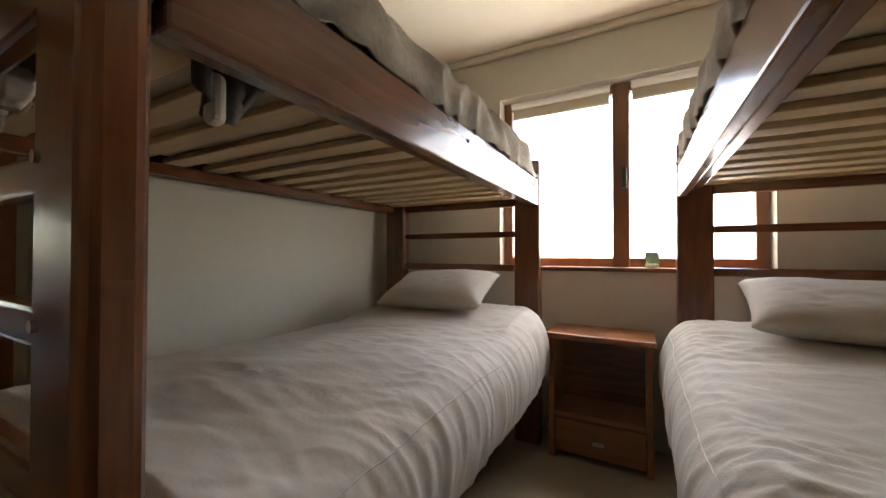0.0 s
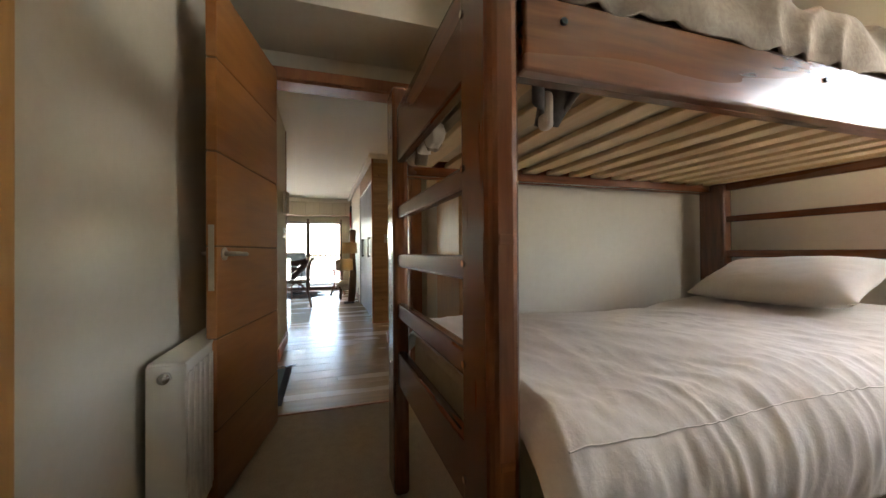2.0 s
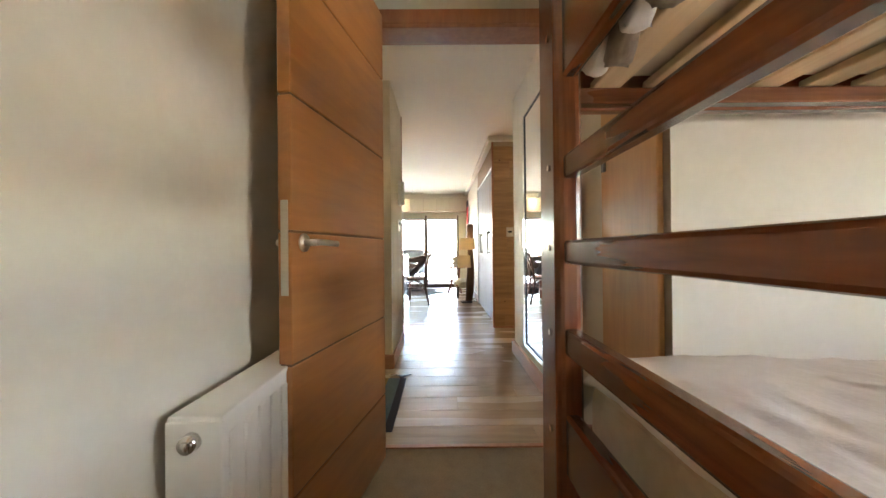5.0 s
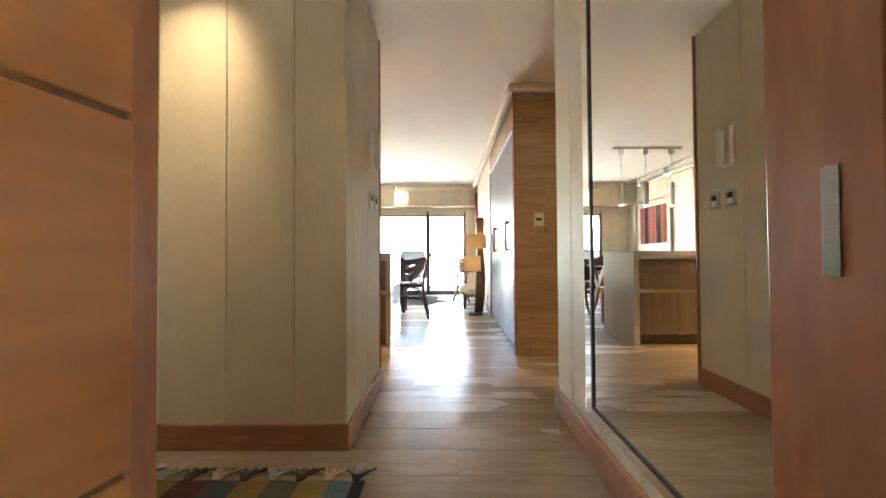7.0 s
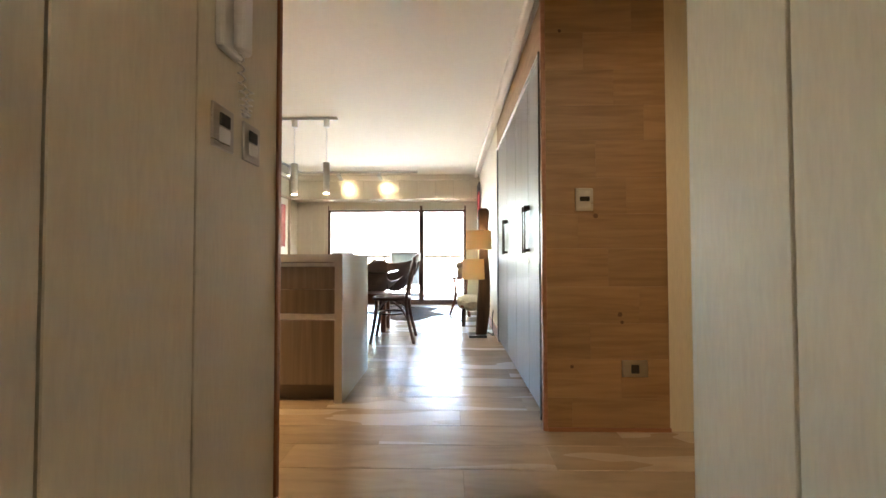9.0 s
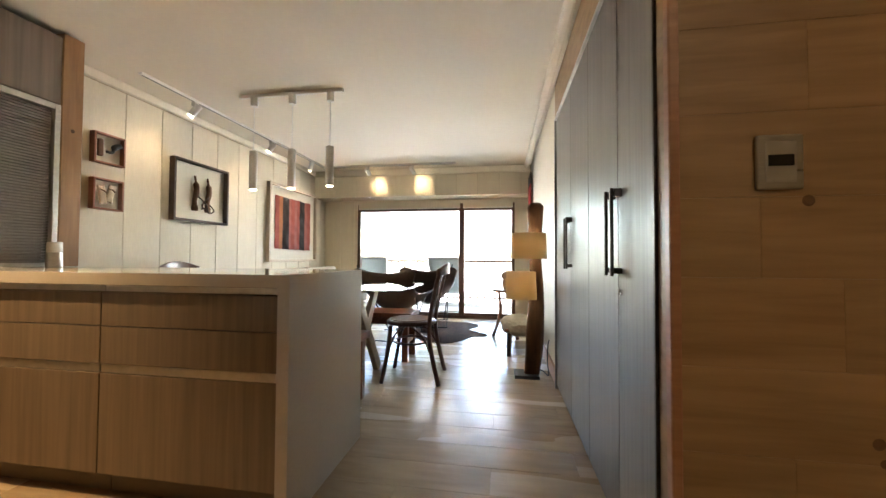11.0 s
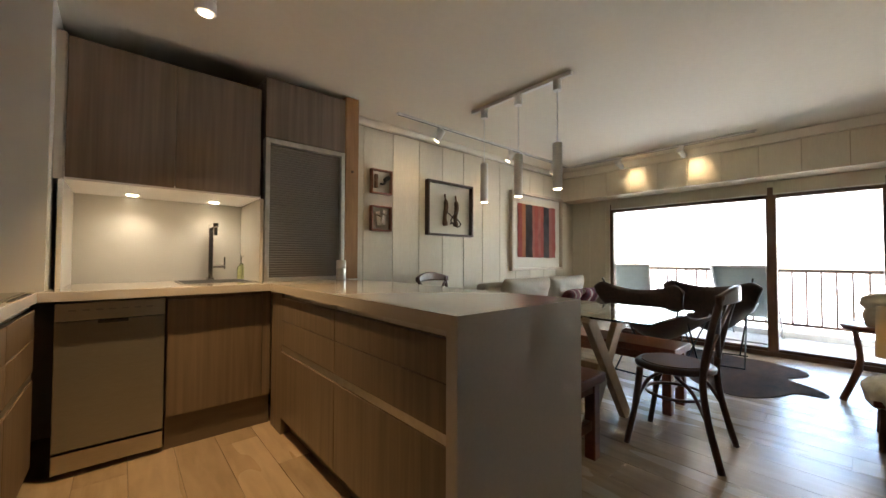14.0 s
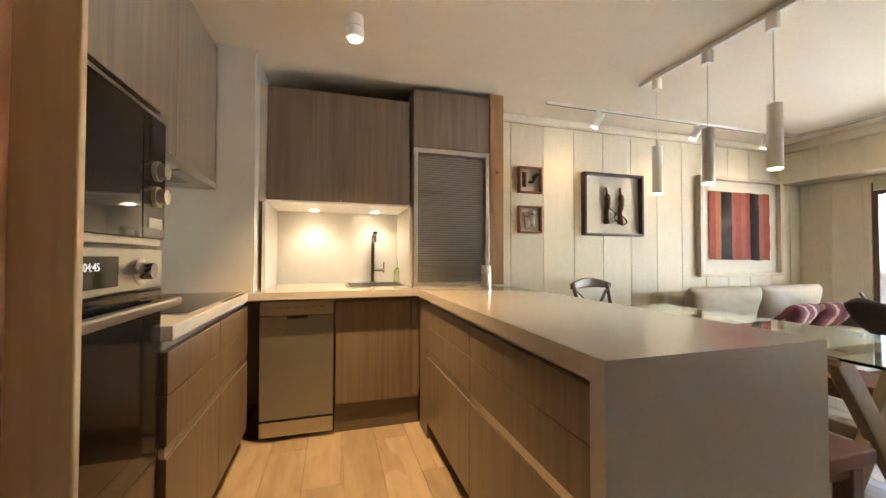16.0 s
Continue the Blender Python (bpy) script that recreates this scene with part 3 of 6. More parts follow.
def window(name, label, x0, x1, z0, z1, mull, y, blinds):
    w = thing(name, ((x0 + x1) / 2, y, z0), label, "window")
    w["kind"] = "structure"
    t = 0.055
    part("window_frame", box(x0, x0 + t, y, y + 0.06, z0, z1, 0.005), M_WINWOOD, w)
    part("window_frame", box(x1 - t, x1, y, y + 0.06, z0, z1, 0.005), M_WINWOOD, w)
    part("window_frame", box(x0, x1, y + 0.001, y + 0.059, z0, z0 + t, 0.005), M_WINWOOD, w)
    part("window_frame", box(x0, x1, y + 0.001, y + 0.059, z1 - t, z1, 0.005), M_WINWOOD, w)
    part("mullion", box(mull - 0.045, mull + 0.045, y - 0.012, y + 0.062, z0, z1, 0.006), M_WINWOOD, w)
    for a, b in ((x0 + t, mull - 0.045), (mull + 0.045, x1 - t)):
        p = part("pane", box(a, b, y + 0.03, y + 0.036, z0 + t, z1 - t), M_PANE, w)
        p.visible_shadow = False
        part("blind_tube", rod((a + 0.01, y - 0.035, z1 - 0.035), (b - 0.01, y - 0.035, z1 - 0.035), 0.022, n=14), M_WHITE, w)
        part("blind", box(a + 0.015, b - 0.015, y - 0.018, y - 0.015, z1 - blinds, z1 - 0.02), M_BLIND, w, "short drop of cream roller blind")
        part("blind_bar", box(a + 0.012, b - 0.012, y - 0.024, y - 0.010, z1 - blinds - 0.012, z1 - blinds, 0.003), M_WHITE, w)
    part("window_sill", box(x0 - 0.0, x1 + 0.0, y - 0.10, y, z0 - 0.022, z0 + 0.002, 0.004), M_WINWOOD, w)
    part("window_handle", box(mull + 0.006, mull + 0.03, y - 0.045, y - 0.011, 1.45, 1.57, 0.004), M_BRONZE, w, "dark window handle")
    return w


window("window_1", "two-sash wooden window with raised cream blinds", -0.945, 0.435, 0.99, 2.075, -0.235, 2.50, 0.11)
tm = thing("tumbler", (-0.08, 2.45, 0.992), "small pale green glass tumbler on the sill", "glass")
part("glass_body", lathe([(0.026, 0.0), (0.034, 0.01), (0.038, 0.05), (0.034, 0.085), (0.031, 0.085), (0.034, 0.05), (0.028, 0.012)], 18, (-0.08, 2.452, 0.993)), M_CANDLE, tm, smooth=True)

# ---- bunk beds ----


def bunk_bed():
    """Bunk with outer corner at x = 0 (aisle side) running to x = -1.06, foot at y = 0.27."""
    b = thing("bunk_bed", (-0.53, 1.27, 0), "dark varnished wooden bunk bed with ladder end", "bunk bed", "bunk beds")
    w, y0, y1 = 1.06, 0.0, 1.98
    for x0 in (-0.145, -w):
        part("post", box(x0, x0 + 0.145, y0, y0 + 0.065, 0, 1.70, 0.018, seg=3), M_BEDWOOD, b, smooth=False)
        part("post", box(x0, x0 + 0.145, y1 - 0.075, y1, 0, 1.60, 0.014, seg=3), M_BEDWOOD, b)
    for zb in (0.62, 1.02):
        part("joint_plug", box(-0.0005, 0.0012, y0 + 0.020, y0 + 0.048, zb, zb + 0.018, 0.0005, seg=1), M_BEDRAIL, b, "wooden plug in the post")
    for x0 in (-0.04, -w + 0.005):
        part("side_rail", box(x0, x0 + 0.035, y0 + 0.076, y1 + 0.004, 1.34, 1.485, 0.006), M_BEDRAIL, b)
        part("lower_side_rail", box(x0 - 0.02, x0 + 0.015, y0 + 0.076, y1 - 0.076, 0.36, 0.50, 0.006), M_BEDRAIL, b)
    for x0 in (-0.075, -w + 0.041):
        part("slat_ledge", box(x0, x0 + 0.034, y0 + 0.08, y1 - 0.08, 1.345, 1.385, 0.004), M_BEDRAIL, b)
    for z0, z1 in ((1.375, 1.60), (1.142, 1.196), (0.945, 1.0), (0.735, 0.797), (0.46, 0.60)):
        part("ladder_board" if z1 - z0 > 0.1 else "rung", box(-w + 0.146, -0.146, y0 + 0.015, y0 + 0.05, z0, z1, 0.008), M_BEDRUNG, b)
        for x in (-w + 0.09, -0.125):
            zc = (z0 + z1) / 2 + 0.01
            part("bolt", rod((x, y0 - 0.003, zc), (x, y0 + 0.01, zc), 0.0075, n=10), M_CHROME, b, "small steel bolt head")
    for z0, z1 in ((1.345, 1.40), (1.165, 1.20), (0.965, 1.005), (0.36, 0.60)):
        part("head_slat", box(-w + 0.146, -0.146, y1 - 0.055, y1 - 0.02, z0, z1, 0.006), M_BEDRUNG, b)
    for k in range(14):
        y = y0 + 0.12 + k * 0.135
        part("slat", box(-w + 0.05, -0.045, y, y + 0.072, 1.387, 1.407, 0.004), M_SLAT, b)
    part("slat_base", box(-w + 0.05, -0.06, y0 + 0.09, y1 - 0.09, 0.42, 0.45), M_SLAT, b)
    for y in (0.16, 0.95, 1.80):
        part("screw_cap", rod((-0.006, y, 1.44), (0.0, y, 1.44), 0.007, n=10), M_BLACK, b)
    return b


bed = bunk_bed()
BED_A = Matrix.Translation((-0.635 - 0.53, 0.27 + 1.27, 0))
bed_b = copy_thing(bed, Matrix.Translation((1.075 - 0.53, 0.27 + 1.27, 0)))
bed.matrix_basis = BED_A


def bedding(off, flip, seed, gs):
    """Mattresses, duvet, pillow and rolled blanket of one bunk; off: world x of the aisle side."""
    s = -1 if flip else 1

    def X(d):
        return off - s * d
    xa, xb = sorted((X(0.06), X(1.0)))
    mt = thing("mattress", ((xa + xb) / 2, 1.25, 0.45), "thick beige mattress on the lower bunk", "mattress", "lower mattresses")
    part("mattress_body", box(xa, xb, 0.37, 2.15, 0.452, 0.66, 0.04, seg=3), M_MATTRESS, mt)
    mu = thing("mattress", ((xa + xb) / 2, 1.25, 1.408), "quilted beige mattress on the upper bunk slats", "mattress", "upper mattresses")
    part("mattress_body", box(xa, xb, 0.37, 2.15, 1.409, 1.56, 0.03, seg=3), M_MATTRESS, mu)

    ctrl = [Vector(p) for p in ((0.985, 0.63), (0.93, 0.71), (0.5, 0.735), (0.10, 0.725), (0.0, 0.70), (-0.055, 0.62), (-0.068, 0.52), (-0.05, 0.40))]
    prof = curve_pts([(p.x, 0, p.y) for p in ctrl], 12)

    def duvet(u, v):
        f = v * (len(prof) - 1.001)
        p = prof[int(f)].lerp(prof[int(f) + 1], f - int(f))
        y = 0.345 + u * 1.80
        drop = max(0.0, min(1.0, (v - 0.50) / 0.4))
        q = Vector((p.x * 2.2 + seed * 7, y * 2.0, 0.3))
        wob = noise.noise(Vector((y * 2.1 + seed, p.x * 2.4, 4.0)))
        a1, b1 = y * 0.80 + p.x * 0.60 + 0.12 * wob, y * 0.60 - p.x * 0.80
        a2, b2 = y * 0.93 - p.x * 0.36 + 0.10 * wob, y * 0.36 + p.x * 0.93
        r1 = max(0, 1 - abs(noise.noise(Vector((a1 * 8.5, b1 * 1.9, seed)))) * 4.0)
        r2 = max(0, 1 - abs(noise.noise(Vector((a2 * 12.0, b2 * 2.4, seed + 5)))) * 4.0)
        r3 = max(0, 1 - abs(noise.noise(Vector((a1 * 23.0, b1 * 5.0, seed + 9)))) * 4.0)
        many = 0.5 + 0.5 * noise.noise(Vector((y * 1.7, p.x * 1.7, seed + 2)))
        r4 = max(0, 1 - abs(noise.noise(Vector((a2 * 34.0, b1 * 9.0, seed + 3)))) * 3.5)
        near = max(0.0, min(1.0, (v - 0.25) / 0.35))
        rad = max(0, 1 - abs(noise.noise(Vector((y * 15.0 + p.x * 7.0 + 0.5 * wob, p.x * 3.0 + p.z * 2.0, seed + 11)))) * 3.6)
        h = noise.noise(q) * 0.024 + (r1 * 0.009 + r2 * 0.006) * many + r3 * 0.0035 + r4 * 0.0016 + rad * 0.005 * near * (0.3 + many) + noise.noise(Vector((y * 7, p.x * 6, seed + 4))) * 0.006
        fold = (1 - abs(noise.noise(Vector((y * 7.0 + p.x * 3.0 + seed * 3, p.z * 1.6, 0.5)))) * 2) * 0.010 + rad * 0.006 * (0.3 + many) + r3 * 0.004 + noise.noise(Vector((y * 17 + p.z * 5, p.z * 3, seed))) * 0.006
        end = min(1, u / 0.03, (1 - u) / 0.03)
        z = p.z + h * (1 - 0.7 * drop) - (1 - end) * 0.06 - 0.02 * drop * noise.noise(Vector((y * 3, 0, seed)))
        d = p.x - fold * drop
        if u > 0.70:
            z += 0.045 * (1 - 0.6 * drop) * math.sin((u - 0.70) / 0.6 * math.pi)
        return Vector((X(d), y, z))
    dv = thing("duvet", (X(0.5), 1.25, 0.66), "crumpled greige cotton duvet hanging over the bedside", "duvet", "duvets")
    part("duvet_cover", sheet(duvet, 200, 95, 0.012), M_DUVET, dv, smooth=True)
    line = [duvet(0.03 + 0.94 * k / 160, 0.655) + Vector((s * 0.0012, 0, 0.0006)) for k in range(161)]
    part("stitched_seam", tube(line, 0.0017, 5), M_DUVET, dv, "stitched seam along the cover edge")
    pil = thing("pillow", (X(0.42), 1.93, 0.74), "plump greige pillow lying on the duvet", "pillow", "pillows")
    tilt = Matrix.Rotation(radians(20), 3, "X") @ Matrix.Rotation(radians(4 * s), 3, "Z")
    part("pillow_case", cushion(X(0.50), 1.93, 0.872, 0.60, 0.40, 0.125, tilt, seed, 26), M_PILLOW, pil, smooth=True)

    def upper(u, v):
        a = v * math.pi
        y = 0.31 + u * 1.83
        c = math.cos(a)
        d = 0.50 + 0.50 * math.copysign(abs(c) ** 0.35, c)
        d = 0.005 + d * 0.98
        z = 1.475 + 0.20 * max(0, math.sin(a)) ** 0.45
        q = (1 - abs(noise.noise(Vector((y * 8 + seed, d * 2 + z * 6, 0.2)))) * 2.2)
        e = min(1, u / 0.04, (1 - u) / 0.06)
        z2 = 1.475 + (z - 1.475) * max(0.15, e) ** 0.5 + q * 0.016
        return Vector((X(d - q * 0.016 * (1 if d < 0.3 else 0)), y, z2))
    ub = thing("blanket", (X(0.5), 1.25, 1.56), "rumpled grey-brown cover on the upper bunk", "blanket", "upper covers")
    part("blanket_cloth", sheet(upper, 130, 44, 0.008), M_BLANKET, ub, smooth=True)


bedding(-0.635, False, 1.0, 0)
bedding(0.015, True, 2.3, 0)

# bedclothes hanging through the slats
M_DARKCLOTH = mat("dark_grey_cloth", (0.12, 0.108, 0.10), (0.075, 0.068, 0.062), 0.95, scale=80, bump=0.3)
hc = thing("hanging_cloth", (-0.78, 0.52, 1.33), "dark grey cloth end drooping below the slats", "cloth")


def droop(u, v):
    w = 0.17 * (1 - 0.45 * v)
    y = 0.42 + u * w + 0.03 * v
    z = 1.41 - 0.11 * v * (0.55 + 0.45 * math.sin(u * math.pi)) + 0.01 * math.sin(u * 9 + v * 4)
    return Vector((-0.74 - 0.05 * math.sin(u * 3) - 0.03 * v + 0.015 * math.sin(u * 12), y, z))


part("cloth", sheet(droop, 26, 14, 0.012), M_DARKCLOTH, hc, smooth=True)
part("tassel", box(-0.80, -0.765, 0.47, 0.50, 1.285, 1.375, 0.014, seg=3), M_PILLOW, hc, "white cotton tag")
hc2 = thing("bunched_sheet", (-1.35, 0.36, 1.42), "bunched white and grey sheet at the bunk end", "sheet")
for k in range(5):
    bmx = cushion(-1.20 - 0.07 * k, 0.345 + 0.012 * (k % 2), 1.385 + 0.012 * (k % 3), 0.10, 0.05, 0.07, Matrix.Rotation(0.7 * k, 3, "Y"), k, 10)
    part("fold", bmx, (M_PILLOW, M_BLANKET)[k % 2], hc2, smooth=True)

# ---- nightstand, radiator ----
ns = thing("nightstand", (-0.33, 2.26, 0), "open-niche wooden nightstand with one drawer below", "nightstand")
nx0, nx1, ny0, ny1 = -0.572, -0.085, 2.115, 2.41
M_NS = mat("nightstand_wood", (0.30, 0.12, 0.042), (0.20, 0.072, 0.025), 0.35, grain=(1, 8, 8), scale=5, bump=0.08, coat=0.2)
part("top", box(nx0 - 0.012, nx1 + 0.012, ny0 - 0.015, ny1, 0.622, 0.652, 0.005), M_NS, ns)
for x in (nx0, nx1 - 0.03):
    part("side_panel", box(x, x + 0.03, ny0, ny1, 0.0, 0.621, 0.003), M_NS, ns)
part("back_panel", box(nx0 + 0.031, nx1 - 0.031, ny1 - 0.02, ny1 - 0.004, 0.03, 0.62), M_BEDRUNG, ns)
part("shelf", box(nx0 + 0.031, nx1 - 0.031, ny0 + 0.01, ny1 - 0.021, 0.215, 0.24, 0.002), M_NS, ns)
dr = part("drawer", box(nx0 + 0.034, nx1 - 0.034, ny0 + 0.002, ny1 - 0.03, 0.035, 0.205, 0.004), M_NS, ns)
bmh = box(-0.355, -0.30, ny0 - 0.018, ny0 - 0.012, 0.108, 0.126, 0.003)
box(-0.35, -0.305, ny0 - 0.013, ny0 + 0.003, 0.112, 0.122, bm=bmh)
part("drawer_pull", bmh, M_ALU, dr, "small satin metal pull")

rd = thing("radiator", (-1.9, -0.48, 0.1), "white ribbed panel radiator with a valve knob", "radiator")
rx0, rx1 = -2.36, -1.40
for yb in (-0.515, -0.432):
    part("radiator_panel", box(rx0, rx1, yb, yb + 0.014, 0.10, 0.66, 0.004), M_RADIATOR, rd)
for k in range(16):
    x = rx0 + 0.03 + k * 0.058
    part("rib", box(x, x + 0.034, -0.4185, -0.412, 0.13, 0.63, 0.003, seg=1), M_RADIATOR, rd)
part("side_cover", box(rx1 - 0.006, rx1 + 0.004, -0.52, -0.412, 0.10, 0.66, 0.003), M_RADIATOR, rd)
bmg = box(rx0, rx1, -0.518, -0.415, 0.657, 0.669, 0.003)
part("top_grille", bmg, M_RADIATOR, rd)
bmk = rod((rx1 + 0.004, -0.468, 0.625), (rx1 + 0.024, -0.468, 0.625), 0.018, 0.016, 18)
rod((rx1 + 0.024, -0.468, 0.625), (rx1 + 0.03, -0.468, 0.625), 0.009, n=12, bm=bmk)
part("valve_knob", bmk, M_CHROME, rd, "round chrome valve", True)

# ---- hall ----
mi = thing("wall_mirror", (-3.15, 0.69, 0.22), "tall frameless-looking mirror in a thin black frame", "mirror")
mx0, mx1, mz0, mz1 = -3.655, -2.645, 0.225, 2.05
part("mirror_glass", box(mx0 + 0.012, mx1 - 0.012, 0.684, 0.689, mz0 + 0.012, mz1 - 0.012), M_MIRROR, mi)
part("mirror_backing", box(mx0 + 0.002, mx1 - 0.002, 0.690, 0.6995, mz0 + 0.002, mz1 - 0.002), M_BLACK, mi)
for x0, x1, z0, z1 in ((mx0, mx0 + 0.022, mz0, mz1), (mx1 - 0.014, mx1, mz0, mz1), (mx0, mx1, mz0 - 0.001, mz0 + 0.014), (mx0, mx1, mz1 - 0.014, mz1 + 0.001)):
    part("frame_bar", box(x0, x1, 0.678, 0.698, z0, z1, 0.002), M_BLACK, mi)
for x0, x1, z0, z1 in ((mx0 - 0.085, mx0 - 0.001, mz0 - 0.048, mz1 + 0.028), (mx0, mx1, mz0 - 0.048, mz0 - 0.003), (mx0, mx1, mz1 + 0.003, mz1 + 0.028)):
    part("outer_frame_bar", box(x0, x1, 0.686, 0.6995, z0, z1, 0.004, seg=1), M_MIRROR, mi, "bevelled silver mirror strip")

it = thing("intercom", (-4.29, -0.40, 1.40), "white wall intercom handset with a coiled cord", "intercom")
part("base_plate", box(-4.335, -4.245, -0.409, -0.385, 1.42, 1.66, 0.008), M_WHITE, it)
part("handset", box(-4.325, -4.275, -0.384, -0.352, 1.425, 1.655, 0.014, seg=3), M_WHITE, it, "glossy white handset")
part("cord", tube([(-4.30 - 0.05 * k / 110 + 0.008 * math.cos(k * 0.9), -0.375 + 0.008 * math.sin(k * 0.9), 1.425 - 0.15 * math.sin(k / 110 * math.pi * 0.85)) for k in range(111)], 0.0025, 5), M_WHITE, it, "coiled white cord")
for x0 in (-4.32, -4.452):
    sw = thing("light_switch", (x0 + 0.04, -0.40, 1.19), "brushed metal light switch with black rocker", "light switch", "hall switches")
    part("plate", box(x0, x0 + 0.085, -0.409, -0.401, 1.17, 1.28, 0.003), M_STEEL, sw)
    part("rocker", box(x0 + 0.022, x0 + 0.063, -0.401, -0.396, 1.228, 1.26, 0.002), M_BLACK, sw, "black rocker key")
    part("rocker", box(x0 + 0.022, x0 + 0.063, -0.401, -0.396, 1.188, 1.223, 0.002), M_WHITE, sw, "white rocker key")

rg = thing("runner_rug", (-3.15, -0.76, 0), "striped woven runner rug with knotted fringe", "rug")
part("rug_weave", sheet(lambda u, v: Vector((-3.50 + u * 0.82, -1.25 + v * 0.98, 0.008 + 0.002 * noise.noise(Vector((u * 9, v * 9, 0))))), 20, 40, 0.006), M_RUNNER, rg)
for k in range(9):
    y = -1.20 + k * 0.112
    bmf = bmesh.new()
    for j in range(9):
        a = (j - 4) * 0.010
        tube([(-3.50, y + a * 0.25, 0.008), (-3.53, y + a * 0.6, 0.014), (-3.575 - 0.01 * (j % 3), y + a * 1.5 + 0.012 * ((k * 7 + j) % 3 - 1), 0.004)], 0.0035, 5, bmf)
    part("tassel", bmf, (M_BLACK, M_SLING, M_LEATHER, M_SHELL)[k % 4], rg)

# oak end wall with thermostat
ow = wall("wall_oak_end", -5.42, -5.315, 0.68, 1.30, 0, 2.34, M_GROOVE, "rustic oak plank wall at the closet end")
z = 0.0
hs = (0.17, 0.20, 0.185, 0.19, 0.20, 0.18, 0.19, 0.20, 0.185, 0.19, 0.20, 0.19)
for k, h in enumerate(hs):
    ztop = min(z + h, 2.335)
    if ztop - z > 0.02:
        butt = 0.80 + 0.41 * ((k * 0.618) % 1.0)
        for y0, y1 in ((0.668, butt), (butt, 1.30)):
            part("plank", box(-5.315, -5.30, y0 + 0.0003, y1 - 0.0003, z + 0.0004, ztop - 0.0004, 0.0007, seg=1), M_RUSTIC, ow)
    z = ztop
for y, zz, r in ((0.93, 1.115, 0.008), (1.05, 0.60, 0.008), (1.06, 0.56, 0.006), (0.80, 0.33, 0.006), (0.75, 2.10, 0.006)):
    part("knot", lathe([(r * 1.6, 0), (r, 0.0015), (r * 0.3, 0.001)], 10), M_TOOL, ow).matrix_basis = Matrix.Translation((-5.2995, y, zz)) @ Matrix.Rotation(radians(90), 4, "Y")
setting(part("trim_corner", box(-5.322, -5.292, 0.648, 0.672, 0, 2.335, 0.004), M_BASE), "reddish corner bead of the oak wall", "trim")
setting(part("baseboard", box(-5.299, -5.288, 0.672, 1.30, 0, 0.02, 0.002), M_BASE), "thin wooden floor bead", "baseboard")
th = thing("thermostat", (-5.29, 0.87, 1.13), "square brushed steel thermostat with a dark display", "thermostat")
part("plate", box(-5.30, -5.288, 0.825, 0.915, 1.14, 1.26, 0.004), M_STEEL, th)
part("display", box(-5.288, -5.285, 0.845, 0.895, 1.19, 1.215, 0.001), M_BLACKGLASS, th, "small black display")
part("inner_frame", box(-5.2885, -5.2865, 0.84, 0.90, 1.155, 1.245, 0.002), M_ALU, th)
so = thing("wall_socket", (-5.29, 1.08, 0.31), "steel wall socket on the oak planks", "socket")
part("plate", box(-5.30, -5.29, 1.055, 1.185, 0.28, 0.365, 0.003), M_STEEL, so)
part("insert", box(-5.29, -5.2875, 1.10, 1.14, 0.30, 0.345, 0.002), M_BLACK, so)

# ---- closet ----
cl = thing("closet", (-6.33, 0.9, 0), "grey-brown laminate closet with four tall doors", "closet")
part("carcass", box(-7.29, -5.43, 0.705, 1.29, 0.0, 2.30), M_CLOSET, cl)
part("top_filler", box(-7.31, -5.33, 0.676, 0.70, 2.065, 2.335), M_RUSTIC, cl, "rustic oak board above the doors")
part("end_filler", box(-5.42, -5.33, 0.672, 0.704, 0.0, 2.064, 0.003), M_RUSTIC, cl, "narrow oak end strip")
part("edge_strip", box(-5.432, -5.42, 0.664, 0.704, 0.0, 2.06, 0.002), M_BRONZE, cl)
part("top_strip", box(-7.29, -5.432, 0.668, 0.703, 2.05, 2.062, 0.001), M_ALU, cl)
part("side_strip", box(-7.31, -7.292, 0.67, 0.704, 0.0, 2.064, 0.002), M_CLOSET, cl)
SEAMS = (-7.288, -6.70, -6.24, -5.785, -5.434)
for k in range(4):
    a, a2 = SEAMS[k], SEAMS[k + 1]
    d = part("door", box(a + 0.002, a2 - 0.002, 0.682, 0.704, 0.03, 2.048, 0.002), M_CLOSET, cl)
    hx = a2 - 0.036 if k % 2 == 0 else a + 0.036
    bmh = tube([(hx, 0.683, 1.225), (hx, 0.655, 1.225)], 0.011, 8)
    box(hx - 0.008, hx + 0.008, 0.644, 0.656, 0.925, 1.236, 0.004, bm=bmh)
    for zz in (1.215, 0.945):
        box(hx - 0.010, hx + 0.010, 0.654, 0.684, zz - 0.01, zz + 0.01, 0.003, bm=bmh)
    part("handle", bmh, M_BRONZE, d, "dark bronze bow handle")
part("lock", rod((-5.745, 0.683, 0.87), (-5.745, 0.675, 0.87), 0.011, n=16), M_CHROME, cl, "round chrome lock")

# ---- kitchen ----


def worktop():
    w = thing("worktop", (-5.1, -2.6, 0.88), "pale grey quartz worktop with a waterfall end", "worktop")
    t0, t1 = 0.872, 0.92
    part("slab", box(-6.33, -5.63, -2.245, -0.50, t0, t1), M_WORKTOP, w)
    part("slab", box(-6.23, -4.02, -2.979, -2.2455, t0, t1, 0.003), M_WORKTOP, w)
    part("slab", box(-4.615, -4.02, -2.245, -1.198, t0, t1, 0.003), M_WORKTOP, w)
    part("end_panel", box(-6.33, -5.63, -0.548, -0.50, 0.0, t0), M_WORKTOP, w)
    return w


